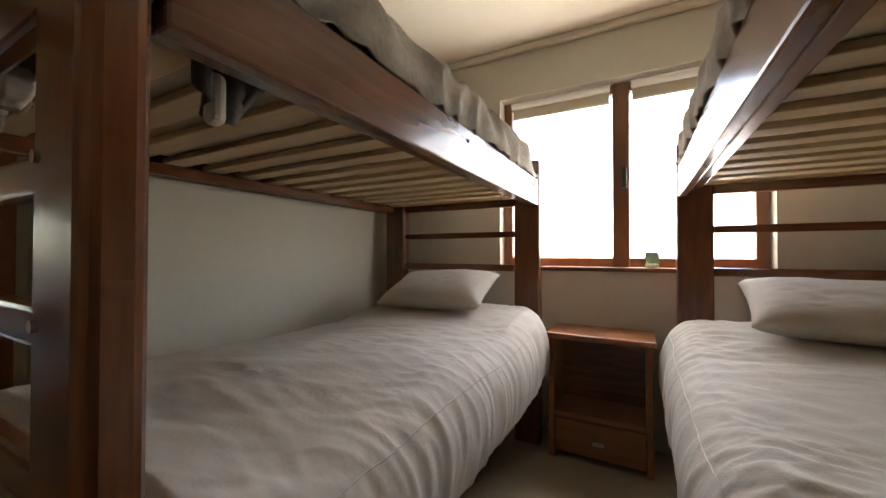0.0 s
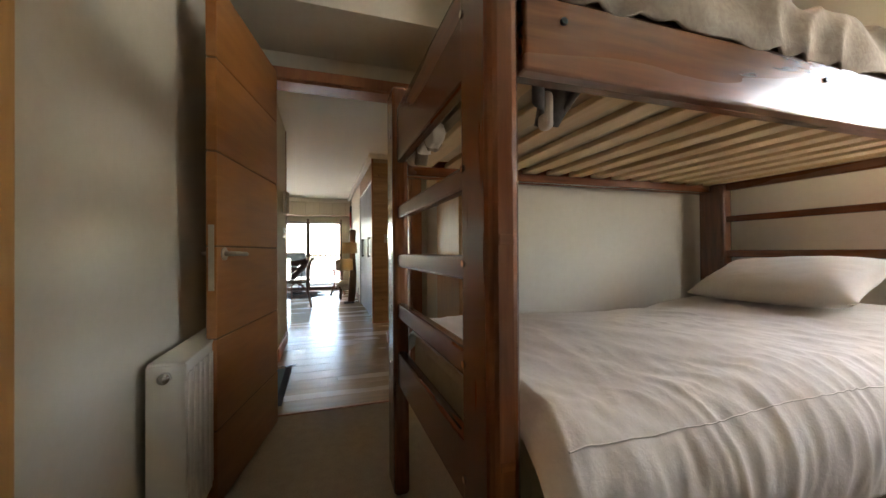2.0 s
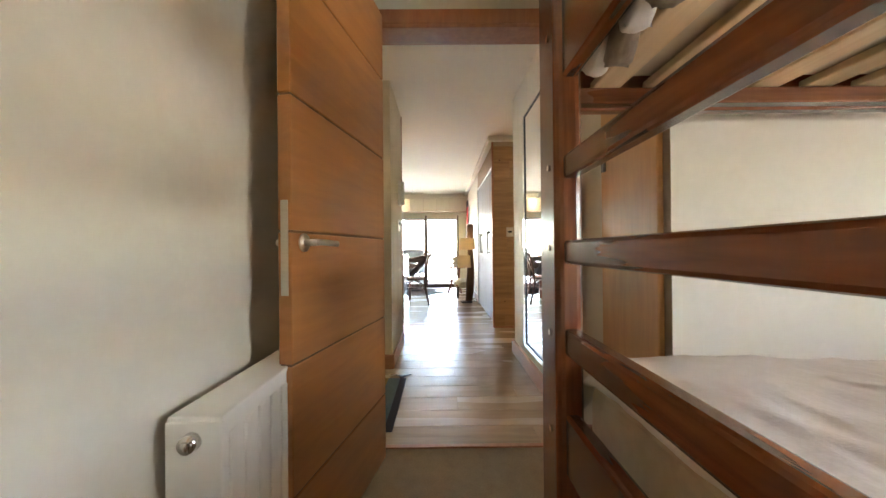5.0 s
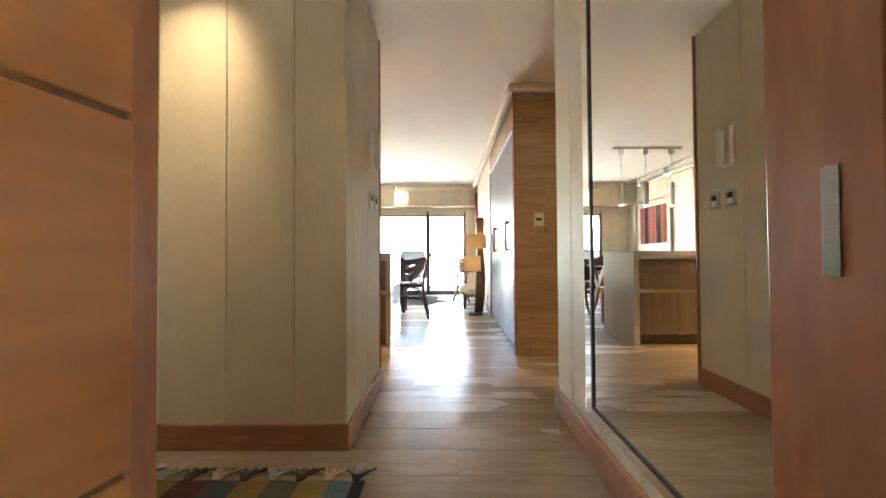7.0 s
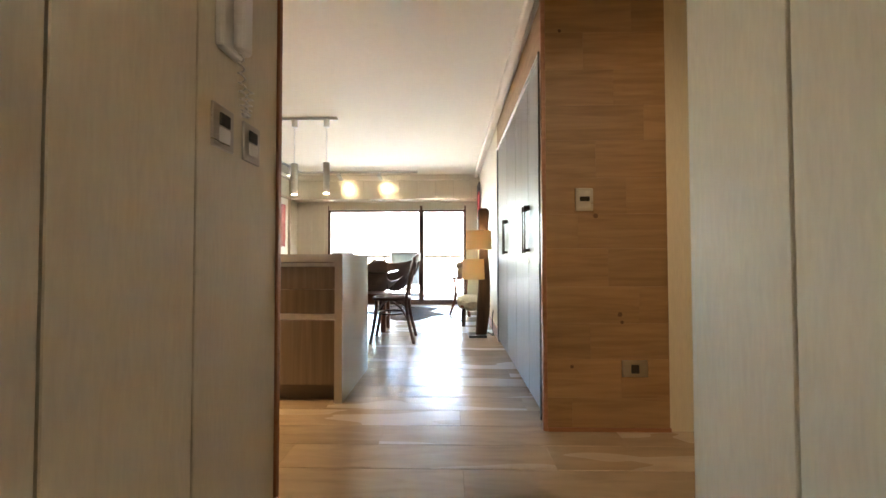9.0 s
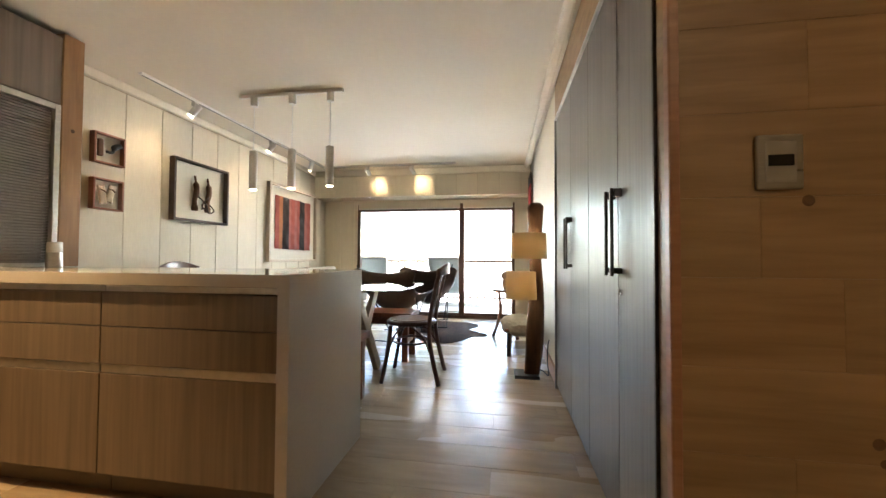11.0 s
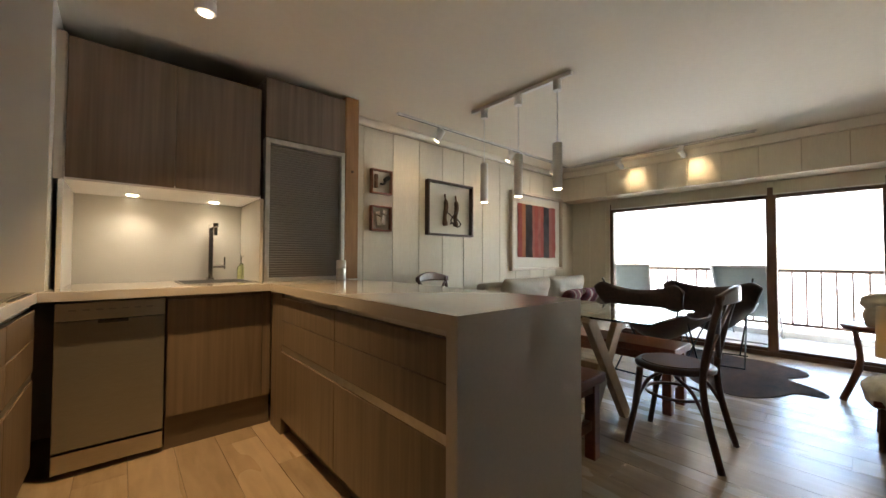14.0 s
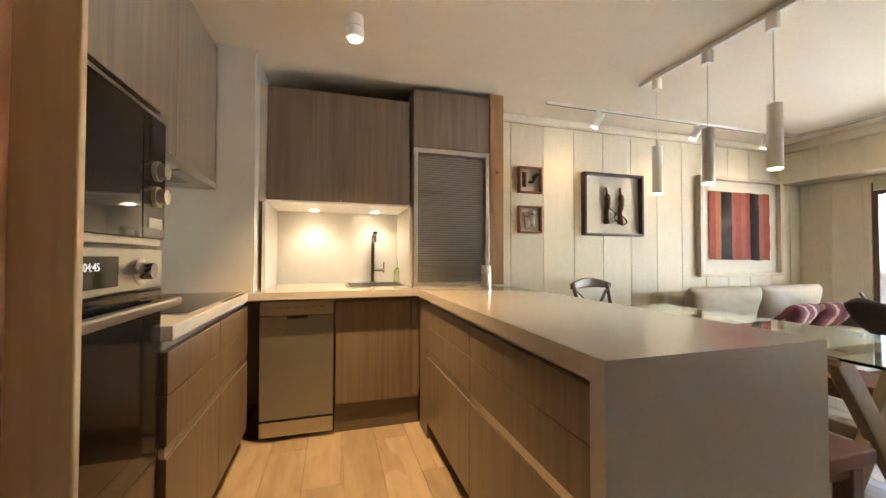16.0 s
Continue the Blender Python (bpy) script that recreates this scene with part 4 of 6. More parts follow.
worktop()
M_CHAN = mat("handle_channel", (0.66, 0.63, 0.58), None, 0.35, 0.9, scale=30, bump=0.02)
M_PLINTH = mat("plinth_laminate", (0.17, 0.13, 0.095), None, 0.5, grain=(1, 1, 6), scale=6)


def drawers_x(name, label, face, back, y0, y1, group):
    """A drawer unit whose fronts face along x; face: x of the fronts."""
    s = 1 if face > back else -1
    u = thing(name, ((face + back) / 2, (y0 + y1) / 2, 0), label, "kitchen cabinet", group)

    def bx(a, b, *r, **k):
        lo, hi = sorted((a, b))
        return box(lo, hi, *r, **k)
    part("carcass", bx(face - s * 0.024, back, y0 + 0.001, y1 - 0.001, 0.10, 0.868), M_KITCHEN, u)
    part("plinth", bx(face - s * 0.06, back, y0 + 0.001, y1 - 0.001, 0.0, 0.099), M_PLINTH, u)
    part("channel", bx(face - s * 0.016, face - s * 0.023, y0 + 0.002, y1 - 0.002, 0.842, 0.866, 0.001), M_CHAN, u, "aluminium grip channel")
    for z0, z1 in ((0.703, 0.838), (0.548, 0.699), (0.105, 0.508)):
        part("drawer_front", bx(face, face - s * 0.021, y0 + 0.002, y1 - 0.002, z0, z1, 0.0015), M_KITCHEN, u)
    part("channel", bx(face - s * 0.005, face - s * 0.023, y0 + 0.002, y1 - 0.002, 0.511, 0.545, 0.001), M_CHAN, u, "aluminium grip channel")
    return u


drawers_x("drawer_cabinet", "grey-brown laminate drawer unit in the peninsula", -5.655, -6.30, -1.355, -0.549, "peninsula drawers")
drawers_x("drawer_cabinet", "grey-brown laminate drawer unit in the peninsula", -5.655, -6.30, -2.10, -1.357, "peninsula drawers")
cfil = thing("corner_filler", (-5.75, -2.2, 0), "grey-brown laminate corner post of the cabinets", "filler panel")
part("filler", box(-6.20, -5.657, -2.30, -2.102, 0.0, 0.868), M_KITCHEN, cfil)
pb = thing("peninsula_back", (-6.31, -1.4, 0), "grey-brown laminate back panel of the peninsula", "panel")
part("back_board", box(-6.325, -6.302, -2.80, -0.549, 0.0, 0.870), M_KITCHEN, pb)
drawers_x("drawer_cabinet", "grey-brown laminate drawer unit under the hob", -4.602, -4.03, -1.75, -1.20, "hob drawers")
drawers_x("drawer_cabinet", "grey-brown laminate drawer unit under the hob", -4.602, -4.03, -2.31, -1.752, "hob drawers")

dw = thing("dishwasher", (-4.87, -2.6, 0), "titanium-coloured slim dishwasher with a control strip", "dishwasher")
part("body", box(-5.098, -4.662, -2.90, -2.345, 0.03, 0.866), M_BLACK, dw)
part("door", box(-5.095, -4.665, -2.344, -2.315, 0.135, 0.765, 0.004), M_DWASH, dw)
cp = part("control_panel", box(-5.095, -4.665, -2.346, -2.312, 0.769, 0.858, 0.005), M_STEEL, dw, "brushed steel control strip")
part("grip", box(-4.94, -4.82, -2.3135, -2.308, 0.748, 0.766, 0.004), M_BLACK, dw, "dark grip recess")
for k in range(7):
    x = -5.04 + k * 0.05
    part("button", box(x, x + 0.028, -2.313, -2.309, 0.815, 0.823, 0.001), M_GREYLINE, cp)
part("kick_plate", box(-5.095, -4.665, -2.35, -2.318, 0.03, 0.122, 0.004), M_STEEL, dw, "brushed steel kick plate")

sc = thing("sink_cabinet", (-5.37, -2.6, 0), "grey-brown laminate sink cabinet with one door", "kitchen cabinet")
part("carcass", box(-5.655, -5.105, -2.95, -2.3375, 0.186, 0.868), M_KITCHEN, sc)
part("plinth", box(-5.655, -5.105, -2.95, -2.345, 0.0, 0.184), M_PLINTH, sc)
part("door", box(-5.60, -5.108, -2.336, -2.315, 0.19, 0.845, 0.0015), M_KITCHEN, sc)
part("side_strip", box(-5.655, -5.603, -2.336, -2.318, 0.19, 0.866, 0.0015), M_KITCHEN, sc)

sk = thing("sink", (-5.38, -2.62, 0.8), "undermounted steel sink basin in the worktop", "sink")
part("basin_rim", box(-5.60, -5.18, -2.86, -2.46, 0.9205, 0.9235, 0.001), M_STEEL, sk)
# No hollow here: a black plate paints the shade inside the basin.
part("basin", box(-5.58, -5.20, -2.84, -2.48, 0.9236, 0.925), M_BLACK, sk, "flat black plate for the shade in the basin")
tp = thing("kitchen_tap", (-5.40, -2.91, 0.92), "square chrome kitchen tap with a side lever", "tap")
bmt = rod((-5.40, -2.91, 0.92), (-5.40, -2.91, 0.94), 0.026, n=20)
box(-5.415, -5.385, -2.925, -2.895, 0.94, 1.30, 0.004, bm=bmt)
part("column", bmt, M_CHROME, tp)
part("spout", box(-5.417, -5.383, -2.93, -2.72, 1.30, 1.33, 0.004), M_CHROME, tp)
part("nozzle", box(-5.412, -5.388, -2.745, -2.722, 1.24, 1.30, 0.004), M_CHROME, tp)
bml = rod((-5.415, -2.91, 1.02), (-5.49, -2.91, 1.02), 0.012, n=12)
box(-5.497, -5.485, -2.916, -2.904, 1.0, 1.09, 0.003, bm=bml)
part("lever", bml, M_CHROME, tp, "thin chrome lever")
sd = thing("soap_dispenser", (-5.60, -2.86, 0.92), "clear soap bottle with a silver pump", "soap dispenser")
part("bottle", lathe([(0.028, 0), (0.03, 0.01), (0.03, 0.09), (0.012, 0.11), (0.011, 0.12)], 18, (-5.60, -2.88, 0.921)), M_SOAP, sd, smooth=True)
bmp = rod((-5.60, -2.88, 1.04), (-5.60, -2.88, 1.10), 0.005, n=8)
rod((-5.60, -2.88, 1.10), (-5.60, -2.84, 1.097), 0.006, n=8, bm=bmp)
part("pump", bmp, M_CHROME, sd)

ub = thing("wall_cabinet", (-4.9, -2.7, 1.5), "grey-brown laminate wall cabinet with two doors", "kitchen cabinet")
part("carcass", box(-5.608, -4.675, -2.975, -2.447, 1.512, 2.245), M_KITCHEN, ub)
part("light_rail", box(-5.61, -4.672, -2.975, -2.43, 1.488, 1.511), M_WHITE, ub, "white underside board")
for a, b in ((-5.606, -5.1385), (-5.1315, -4.677)):
    part("door", box(a, b, -2.446, -2.425, 1.50, 2.238, 0.0015), M_KITCHEN, ub)
part("edge_strip", box(-4.674, -4.668, -2.60, -2.425, 1.49, 2.25), M_ALU, ub, "thin white edge strip")
for x in (-4.95, -5.40):
    dl = thing("under_cabinet_light", (x, -2.80, 1.487), "round warm recessed cabinet light", "light", "under-cabinet lights")
    part("ring", lathe([(0.038, 0.0), (0.038, 0.006), (0.03, 0.006)], 20, (x, -2.80, 1.4815)), M_ALU, dl)
    part("lens", lathe([(0.029, 0.0), (0.029, 0.003)], 20, (x, -2.80, 1.4785)), M_LED, dl, "glowing lens")
setting(part("trim_alcove", box(-4.666, -4.632, -2.978, -2.44, 1.489, 2.26), M_WHITEWALL), "white filler beside the wall cabinet", "panel")
for x0 in (-5.632, -4.672):
    setting(part("trim_alcove", box(x0, x0 + 0.02, -2.978, -2.44, 0.921, 1.487), M_WHITEWALL), "white side cheek of the sink alcove", "panel")

st = thing("shutter_cabinet", (-5.93, -2.7, 0.92), "tall cabinet with a grey roller shutter front", "kitchen cabinet")
part("carcass", box(-6.228, -5.636, -2.975, -2.50, 0.921, 2.345), M_KITCHEN, st)
part("top_door", box(-6.226, -5.638, -2.499, -2.43, 1.925, 2.345, 0.0015), M_KITCHEN, st)
for x0, x1, z0, z1 in ((-5.668, -5.638, 0.921, 1.92), (-6.226, -6.196, 0.921, 1.92), (-6.1955, -5.6685, 1.885, 1.92), (-6.1955, -5.6685, 0.921, 0.945)):
    part("shutter_frame", box(x0, x1, -2.499, -2.425, z0, z1, 0.002), M_CHAN, st, "satin aluminium shutter frame")
M_SHUT = mat("shutter_slat", (0.27, 0.245, 0.22), (0.24, 0.22, 0.195), 0.4, 0.6, grain=(1, 1, 8), scale=20, bump=0.02)
for k in range(55):
    zz = 0.947 + k * 0.017
    part("slat", box(-6.195, -5.669, -2.462, -2.446, zz + 0.001, zz + 0.0155, 0.004, seg=1), M_SHUT, st)
kp = thing("oak_post", (-6.29, -2.6, 0), "upright oak post beside the shutter cabinet", "post")
part("post_body", box(-6.345, -6.232, -2.80, -2.425, 0.921, CEIL - 0.02, 0.004), M_POST, kp)
part("knot", lathe([(0.012, 0), (0.008, 0.002), (0.003, 0.001)], 10), M_TOOL, kp).matrix_basis = Matrix.Translation((-6.29, -2.4245, 1.78)) @ Matrix.Rotation(radians(-90), 4, "X")
cu = thing("canister", (-6.17, -2.36, 0.92), "white and silver ribbed paper cup stack", "canister")
part("canister_body", lathe([(0.036, 0), (0.038, 0.004), (0.036, 0.08), (0.0355, 0.082), (0.0335, 0.145), (0.030, 0.15)], 24, (-6.17, -2.36, 0.9205)), M_ALU, cu, smooth=True)
part("upper_cup", lathe([(0.0365, 0), (0.034, 0.06), (0.031, 0.062)], 24, (-6.17, -2.36, 1.008)), M_WHITE, cu, "white upper part", True)

pl = wall("wall_pillar", -4.63, -4.02, -2.979, -2.312, 0.9205, CEIL - 0.002, M_WHITEWALL, "smooth white panel beside the hob")

hb = thing("induction_hob", (-4.33, -1.75, 0.92), "black glass hob set in the worktop", "hob")
part("hob_glass", box(-4.575, -4.10, -2.22, -1.45, 0.921, 0.926, 0.001), M_BLACKGLASS, hb)
part("hob_rim", box(-4.582, -4.093, -2.227, -1.443, 0.9203, 0.9235, 0.001), M_STEEL, hb)
for k in range(22):
    y = -2.20 + k * 0.018
    part("vent_slot", box(-4.605, -4.588, y, y + 0.008, 0.9205, 0.9225), M_BLACK, hb)

hd = thing("hood_cabinet", (-4.2, -1.75, 1.52), "grey-brown laminate cabinet with a pull-out hood below", "kitchen cabinet")
part("carcass", box(-4.405, -4.03, -2.295, -1.20, 1.585, 2.36), M_KITCHEN, hd)
for a, b in ((-2.293, -1.73), (-1.726, -1.20)):
    part("door", box(-4.427, -4.406, a, b, 1.565, 2.36, 0.0015), M_KITCHEN, hd)
part("edge_strip", box(-4.43, -4.10, -2.302, -2.297, 1.52, 2.36), M_ALU, hd, "pale edge strip")
ho = part("hood_drawer", box(-4.43, -4.06, -2.29, -1.20, 1.525, 1.562, 0.003), M_STEEL, hd, "brushed steel hood lip")
part("hood_filter", box(-4.36, -4.12, -2.10, -1.35, 1.520, 1.5245), M_GREYLINE, ho)

ot = thing("oven_tower", (-4.3, -0.86, 0), "tall laminate oven housing with built-in appliances", "kitchen cabinet")
part("carcass", box(-4.5540, -4.03, -1.195, -0.562, 0.0, 2.36), M_KITCHEN, ot)
part("top_door", box(-4.5780, -4.5550, -1.193, -0.564, 1.575, 2.355, 0.0015), M_KITCHEN, ot)
part("bottom_drawer", box(-4.5780, -4.5550, -1.193, -0.564, 0.125, 0.525, 0.0015), M_KITCHEN, ot)
mw = thing("microwave", (-4.4, -0.86, 1.16), "built-in black glass microwave with two knobs", "microwave")
part("steel_frame", box(-4.5800, -4.5550, -1.192, -0.565, 1.165, 1.56, 0.003), M_STEEL, mw)
part("glass_door", box(-4.5920, -4.5805, -1.052, -0.567, 1.185, 1.54, 0.003), M_BLACKGLASS, mw, "black glass door")
mp_ = part("control_panel", box(-4.5920, -4.5805, -1.190, -1.055, 1.185, 1.54, 0.003), M_BLACKGLASS, mw, "black glass control strip")
for zz in (1.382, 1.308):
    bmk = rod((-4.5920, -1.127, zz), (-4.6020, -1.127, zz), 0.030, 0.030, 24)
    rod((-4.6020, -1.127, zz), (-4.6220, -1.127, zz), 0.024, 0.022, 24, bmk)
    part("knob", bmk, M_STEEL, mp_, "round steel knob", False)
part("door_button", box(-4.5945, -4.5915, -1.167, -1.087, 1.215, 1.245, 0.001), M_ALU, mp_)
for y in (-0.66, -0.72):
    part("logo_bar", box(-4.5935, -4.5915, y - 0.05, y - 0.0, 1.262, 1.274), M_GREYLINE, mw)
ov = thing("oven", (-4.4, -0.86, 0.53), "built-in steel and black glass oven with a bar handle", "oven")
part("steel_fascia", box(-4.5860, -4.5550, -1.192, -0.565, 1.045, 1.155, 0.003), M_STEEL, ov)
part("clock_panel", box(-4.5885, -4.5862, -0.95, -0.70, 1.062, 1.135, 0.001), M_BLACKGLASS, ov, "dark clock window")
text_mesh("clock_digits", "04:45", 0.026, Matrix.Translation((-4.5890, -0.815, 1.102)) @ Matrix.Rotation(radians(-90), 4, "Z") @ Matrix.Rotation(radians(90), 4, "X"), M_DISPLAY, ov)
bmk = rod((-4.5860, -1.052, 1.095), (-4.5920, -1.052, 1.095), 0.034, n=24)
rod((-4.5920, -1.052, 1.095), (-4.6220, -1.052, 1.095), 0.024, 0.022, 24, bmk)
part("knob", bmk, M_CHROME, ov, "round chrome knob")
od = part("oven_door", box(-4.5860, -4.5550, -1.192, -0.565, 0.53, 1.038, 0.004), M_BLACKGLASS, ov, "black glass oven door")
bmh = box(-4.6400, -4.6150, -1.197, -0.56, 0.985, 1.012, 0.007)
for y in (-1.14, -0.62):
    box(-4.6200, -4.5800, y - 0.012, y + 0.012, 0.988, 1.008, 0.003, bm=bmh)
part("bar_handle", bmh, M_STEEL, od, "brushed steel bar handle")

# ---- ceiling lamps ----
cs = thing("ceiling_spot", (-5.19, -1.83, 2.30), "white cylindrical ceiling spotlight switched on", "ceiling light")
bmc = lathe([(0.045, 0), (0.047, 0.004), (0.047, 0.05), (0.04, 0.055), (0.045, 0.06), (0.045, 0.118)], 24, (-5.19, -1.83, 2.281))
part("housing", bmc, M_WHITE, cs, smooth=False)
part("lens", lathe([(0.028, 0), (0.028, 0.004)], 20, (-5.19, -1.83, 2.2765)), M_LENS, cs, "glowing lens")
hs_ = thing("ceiling_spot", (-3.32, -1.02, 2.30), "white round hall ceiling spotlight switched on", "ceiling light")
part("housing", lathe([(0.05, 0), (0.05, 0.03)], 20, (-3.32, -0.95, 2.369)), M_WHITE, hs_)
part("lens", lathe([(0.034, 0), (0.034, 0.004)], 20, (-3.32, -0.95, 2.364)), M_LENS, hs_, "glowing lens")
hs3 = thing("ceiling_spot", (-3.65, 1.11, 2.37), "small round passage ceiling light switched on", "ceiling light")
part("housing", lathe([(0.045, 0), (0.045, 0.03)], 20, (-3.65, 1.11, 2.369)), M_WHITE, hs3)
part("lens", lathe([(0.03, 0), (0.03, 0.004)], 20, (-3.65, 1.11, 2.364)), M_LENS, hs3, "glowing lens")
hs2 = thing("ceiling_spot", (-3.0, -0.16, 2.37), "small recessed hall ceiling light switched on", "ceiling light")
part("housing", lathe([(0.045, 0), (0.045, 0.012)], 20, (-3.0, -0.20, 2.387)), M_WHITE, hs2)
part("lens", lathe([(0.03, 0), (0.03, 0.004)], 20, (-3.0, -0.20, 2.382)), M_LENS, hs2, "glowing lens")

pd = thing("pendant_lamp", (-7.24, -1.52, 2.35), "white ceiling rail with three hanging cylinder pendants", "pendant lamp")
part("ceiling_rail", box(-7.258, -7.222, -2.0, -1.04, 2.372, CEIL - 0.001, 0.004), M_WHITE, pd)
for y, zl in ((-1.86, 1.575), (-1.50, 1.58), (-1.155, 1.59)):
    part("connector", lathe([(0.03, 0), (0.03, 0.075)], 20, (-7.24, y, 2.296)), M_WHITE, pd)
    part("wire", rod((-7.24, y, zl + 0.32), (-7.24, y, 2.297), 0.0035, n=6), M_WHITE, pd)
    part("cylinder_shade", lathe([(0.033, 0.0), (0.033, 0.33), (0.02, 0.332)], 24, (-7.24, y, zl - 0.005)), M_WHITE, pd, smooth=False)
    part("lens", lathe([(0.027, 0), (0.027, 0.003)], 20, (-7.24, y, zl - 0.009)), M_LENS, pd, "glowing lens")


def track(name, a, b, heads, label):
    """A ceiling track from a to b with spot heads: (place, aim)."""
    t = thing(name, ((a[0] + b[0]) / 2, (a[1] + b[1]) / 2, 2.37), label, "track light")
    part("track_bar", box(min(a[0], b[0]) - 0.017, max(a[0], b[0]) + 0.017, min(a[1], b[1]) - 0.017, max(a[1], b[1]) + 0.017, 2.378, CEIL - 0.001, 0.003), M_WHITE, t)
    part("conductor_slot", box(min(a[0], b[0]) - 0.005, max(a[0], b[0]) + 0.005, min(a[1], b[1]) - 0.005, max(a[1], b[1]) + 0.005, 2.3765, 2.379), M_BLACK, t)
    for (x, y), aim in heads:
        p, q = Vector((x, y, 2.30)), Vector(aim)
        d = (q - p).normalized()
        h = part("spot_head", rod(p - d * 0.06, p + d * 0.06, 0.03, n=18), M_WHITE, t)
        part("stem", box(x - 0.02, x + 0.02, y - 0.02, y + 0.02, 2.335, 2.378, 0.004), M_WHITE, t)
        part("lens", rod(p + d * 0.0605, p + d * 0.064, 0.024, n=16), M_LENS, h, "glowing lens")
    return t


track("track_light", (-6.76, -2.46), (-9.66, -2.46), [((-7.25, -2.46), (-7.0, -2.79, 1.65)), ((-8.36, -2.46), (-8.1, -2.79, 1.6)), ((-9.28, -2.46), (-9.35, -2.79, 1.5))], "white ceiling track with three aimed spotlights along the wall")
track("track_light", (-9.70, -2.42), (-9.70, -0.42), [((-9.70, -1.76), (-10.0, -1.68, 2.14)), ((-9.70, -1.06), (-10.0, -0.98, 2.14))], "white ceiling track with spotlights on the beam")

lamp("hall_spot", "SPOT", look((-3.32, -0.95, 2.355), (-3.75, -1.15, 1.65)), 12, WARM, 0.04, angle=62, blend=1.0)
lamp("passage_spot", "SPOT", look((-3.65, 1.11, 2.355), (-4.2, 1.2, 0)), 17, WARM, 0.03, angle=150)
lamp("hall_spot_two", "SPOT", look((-3.0, -0.20, 2.375), (-3.0, -0.20, 0)), 3, WARM, 0.03, angle=120)
lamp("kitchen_spot", "SPOT", look((-5.19, -1.83, 2.27), (-5.19, -1.83, 0)), 78, (1.0, 0.66, 0.32), 0.03, angle=86)
for x in (-4.95, -5.40):
    lamp("cabinet_light", "SPOT", look((x, -2.80, 1.475), (x, -2.88, 0.9)), 3.8, (1.0, 0.88, 0.70), 0.02, angle=125)
for y, zl in ((-1.86, 1.56), (-1.50, 1.565), (-1.155, 1.575)):
    lamp("pendant_light", "SPOT", look((-7.24, y, zl), (-7.24, y, 0)), 5, WARM, 0.02, angle=70)
for p, q in (((-7.22, -2.51, 2.22), (-7.0, -2.79, 1.65)), ((-8.28, -2.51, 2.22), (-8.1, -2.79, 1.6)), ((-9.17, -2.51, 2.22), (-9.35, -2.79, 1.5))):
    lamp("wall_spot", "SPOT", look(p, q), 3, WARM, 0.02, angle=90)
for y in (-1.68, -0.98):
    lamp("beam_spot", "SPOT", look((-9.78, y - 0.05, 2.25), (-10.0, y, 2.15)), 3.6, WARM, 0.02, angle=75)

# ---- balcony doors and outside ----
bd = thing("window_2", (-10.44, -0.87, 0), "wide dark-framed sliding balcony doors with raised blinds", "sliding door")
bd["kind"] = "structure"
M_DFRAME = mat("dark_wood_frame", (0.14, 0.065, 0.035), (0.09, 0.04, 0.022), 0.45, grain=(5, 5, 1), scale=6, bump=0.08)
for y0, y1, z0, z1 in ((LY0, LY0 + 0.05, 0.0, LZ1), (LY1 - 0.05, LY1, 0.0, LZ1), (LY0 + 0.05, LY1 - 0.05, LZ1 - 0.125, LZ1), (LY0 + 0.05, LY1 - 0.05, 0.0, 0.05)):
    part("door_frame", box(-10.49, -10.40, y0, y1, z0, z1, 0.004), M_DFRAME, bd)
part("mullion", box(-10.475, -10.395, -0.435, -0.345, 0.05, LZ1 - 0.05, 0.006), M_DFRAME, bd)
for a, b in ((LY0 + 0.05, -0.435), (-0.345, LY1 - 0.05)):
    p = part("pane", box(-10.447, -10.441, a, b, 0.05, LZ1 - 0.05), M_PANE, bd)
    p.visible_shadow = False
    part("bottom_rail", box(-10.46, -10.425, a, b, 0.05, 0.085, 0.003), M_DFRAME, bd)
    part("blind", box(-10.372, -10.368, a - 0.02, b + 0.02, 1.825, 1.955), M_BLIND, bd, "rolled-up cream blind")
    part("blind_bar", box(-10.378, -10.362, a - 0.02, b + 0.02, 1.812, 1.826, 0.003), M_WHITE, bd)
setting(part("ground", box(-400, 300, -350, 350, -9.2, -9.0), M_GROUND), "hazy pale ground far below the balcony", "ground")
# Unseen wall, added to block the sun from the side so the railing stays dark.
wall("wall_balcony_side", -12.6, -10.56, 2.5, 2.65, -0.15, 2.25, M_RENDER, "unseen pale wall added to keep sun off the balcony")
setting(part("balcony_floor", box(-12.25, -10.56, -4.5, 2.5, -0.15, -0.02), M_CONCRETE), "pale concrete balcony floor", "balcony")
# Soffit drawn out past the railing to shade it from the sun.
setting(part("balcony_ceiling", box(-12.6, -10.56, -4.5, 2.5, 2.12, 2.25), M_RENDER), "pale balcony soffit", "ceiling")
br = thing("balcony_railing", (-12.1, -1.0, 0), "wooden balcony railing with upright balusters", "railing")
part("top_rail", box(-12.16, -12.07, -4.5, 2.5, 0.90, 0.95, 0.006), M_RAIL, br)
part("bottom_rail", box(-12.14, -12.09, -4.5, 2.5, 0.14, 0.18, 0.004), M_RAIL, br)
part("kerb", box(-12.2, -12.02, -4.5, 2.5, -0.02, 0.06, 0.01), M_CONCRETE, br)
for k in range(48):
    y = -4.45 + k * 0.145
    part("baluster", box(-12.127, -12.103, y, y + 0.024, 0.18, 0.90), M_RAIL, br)


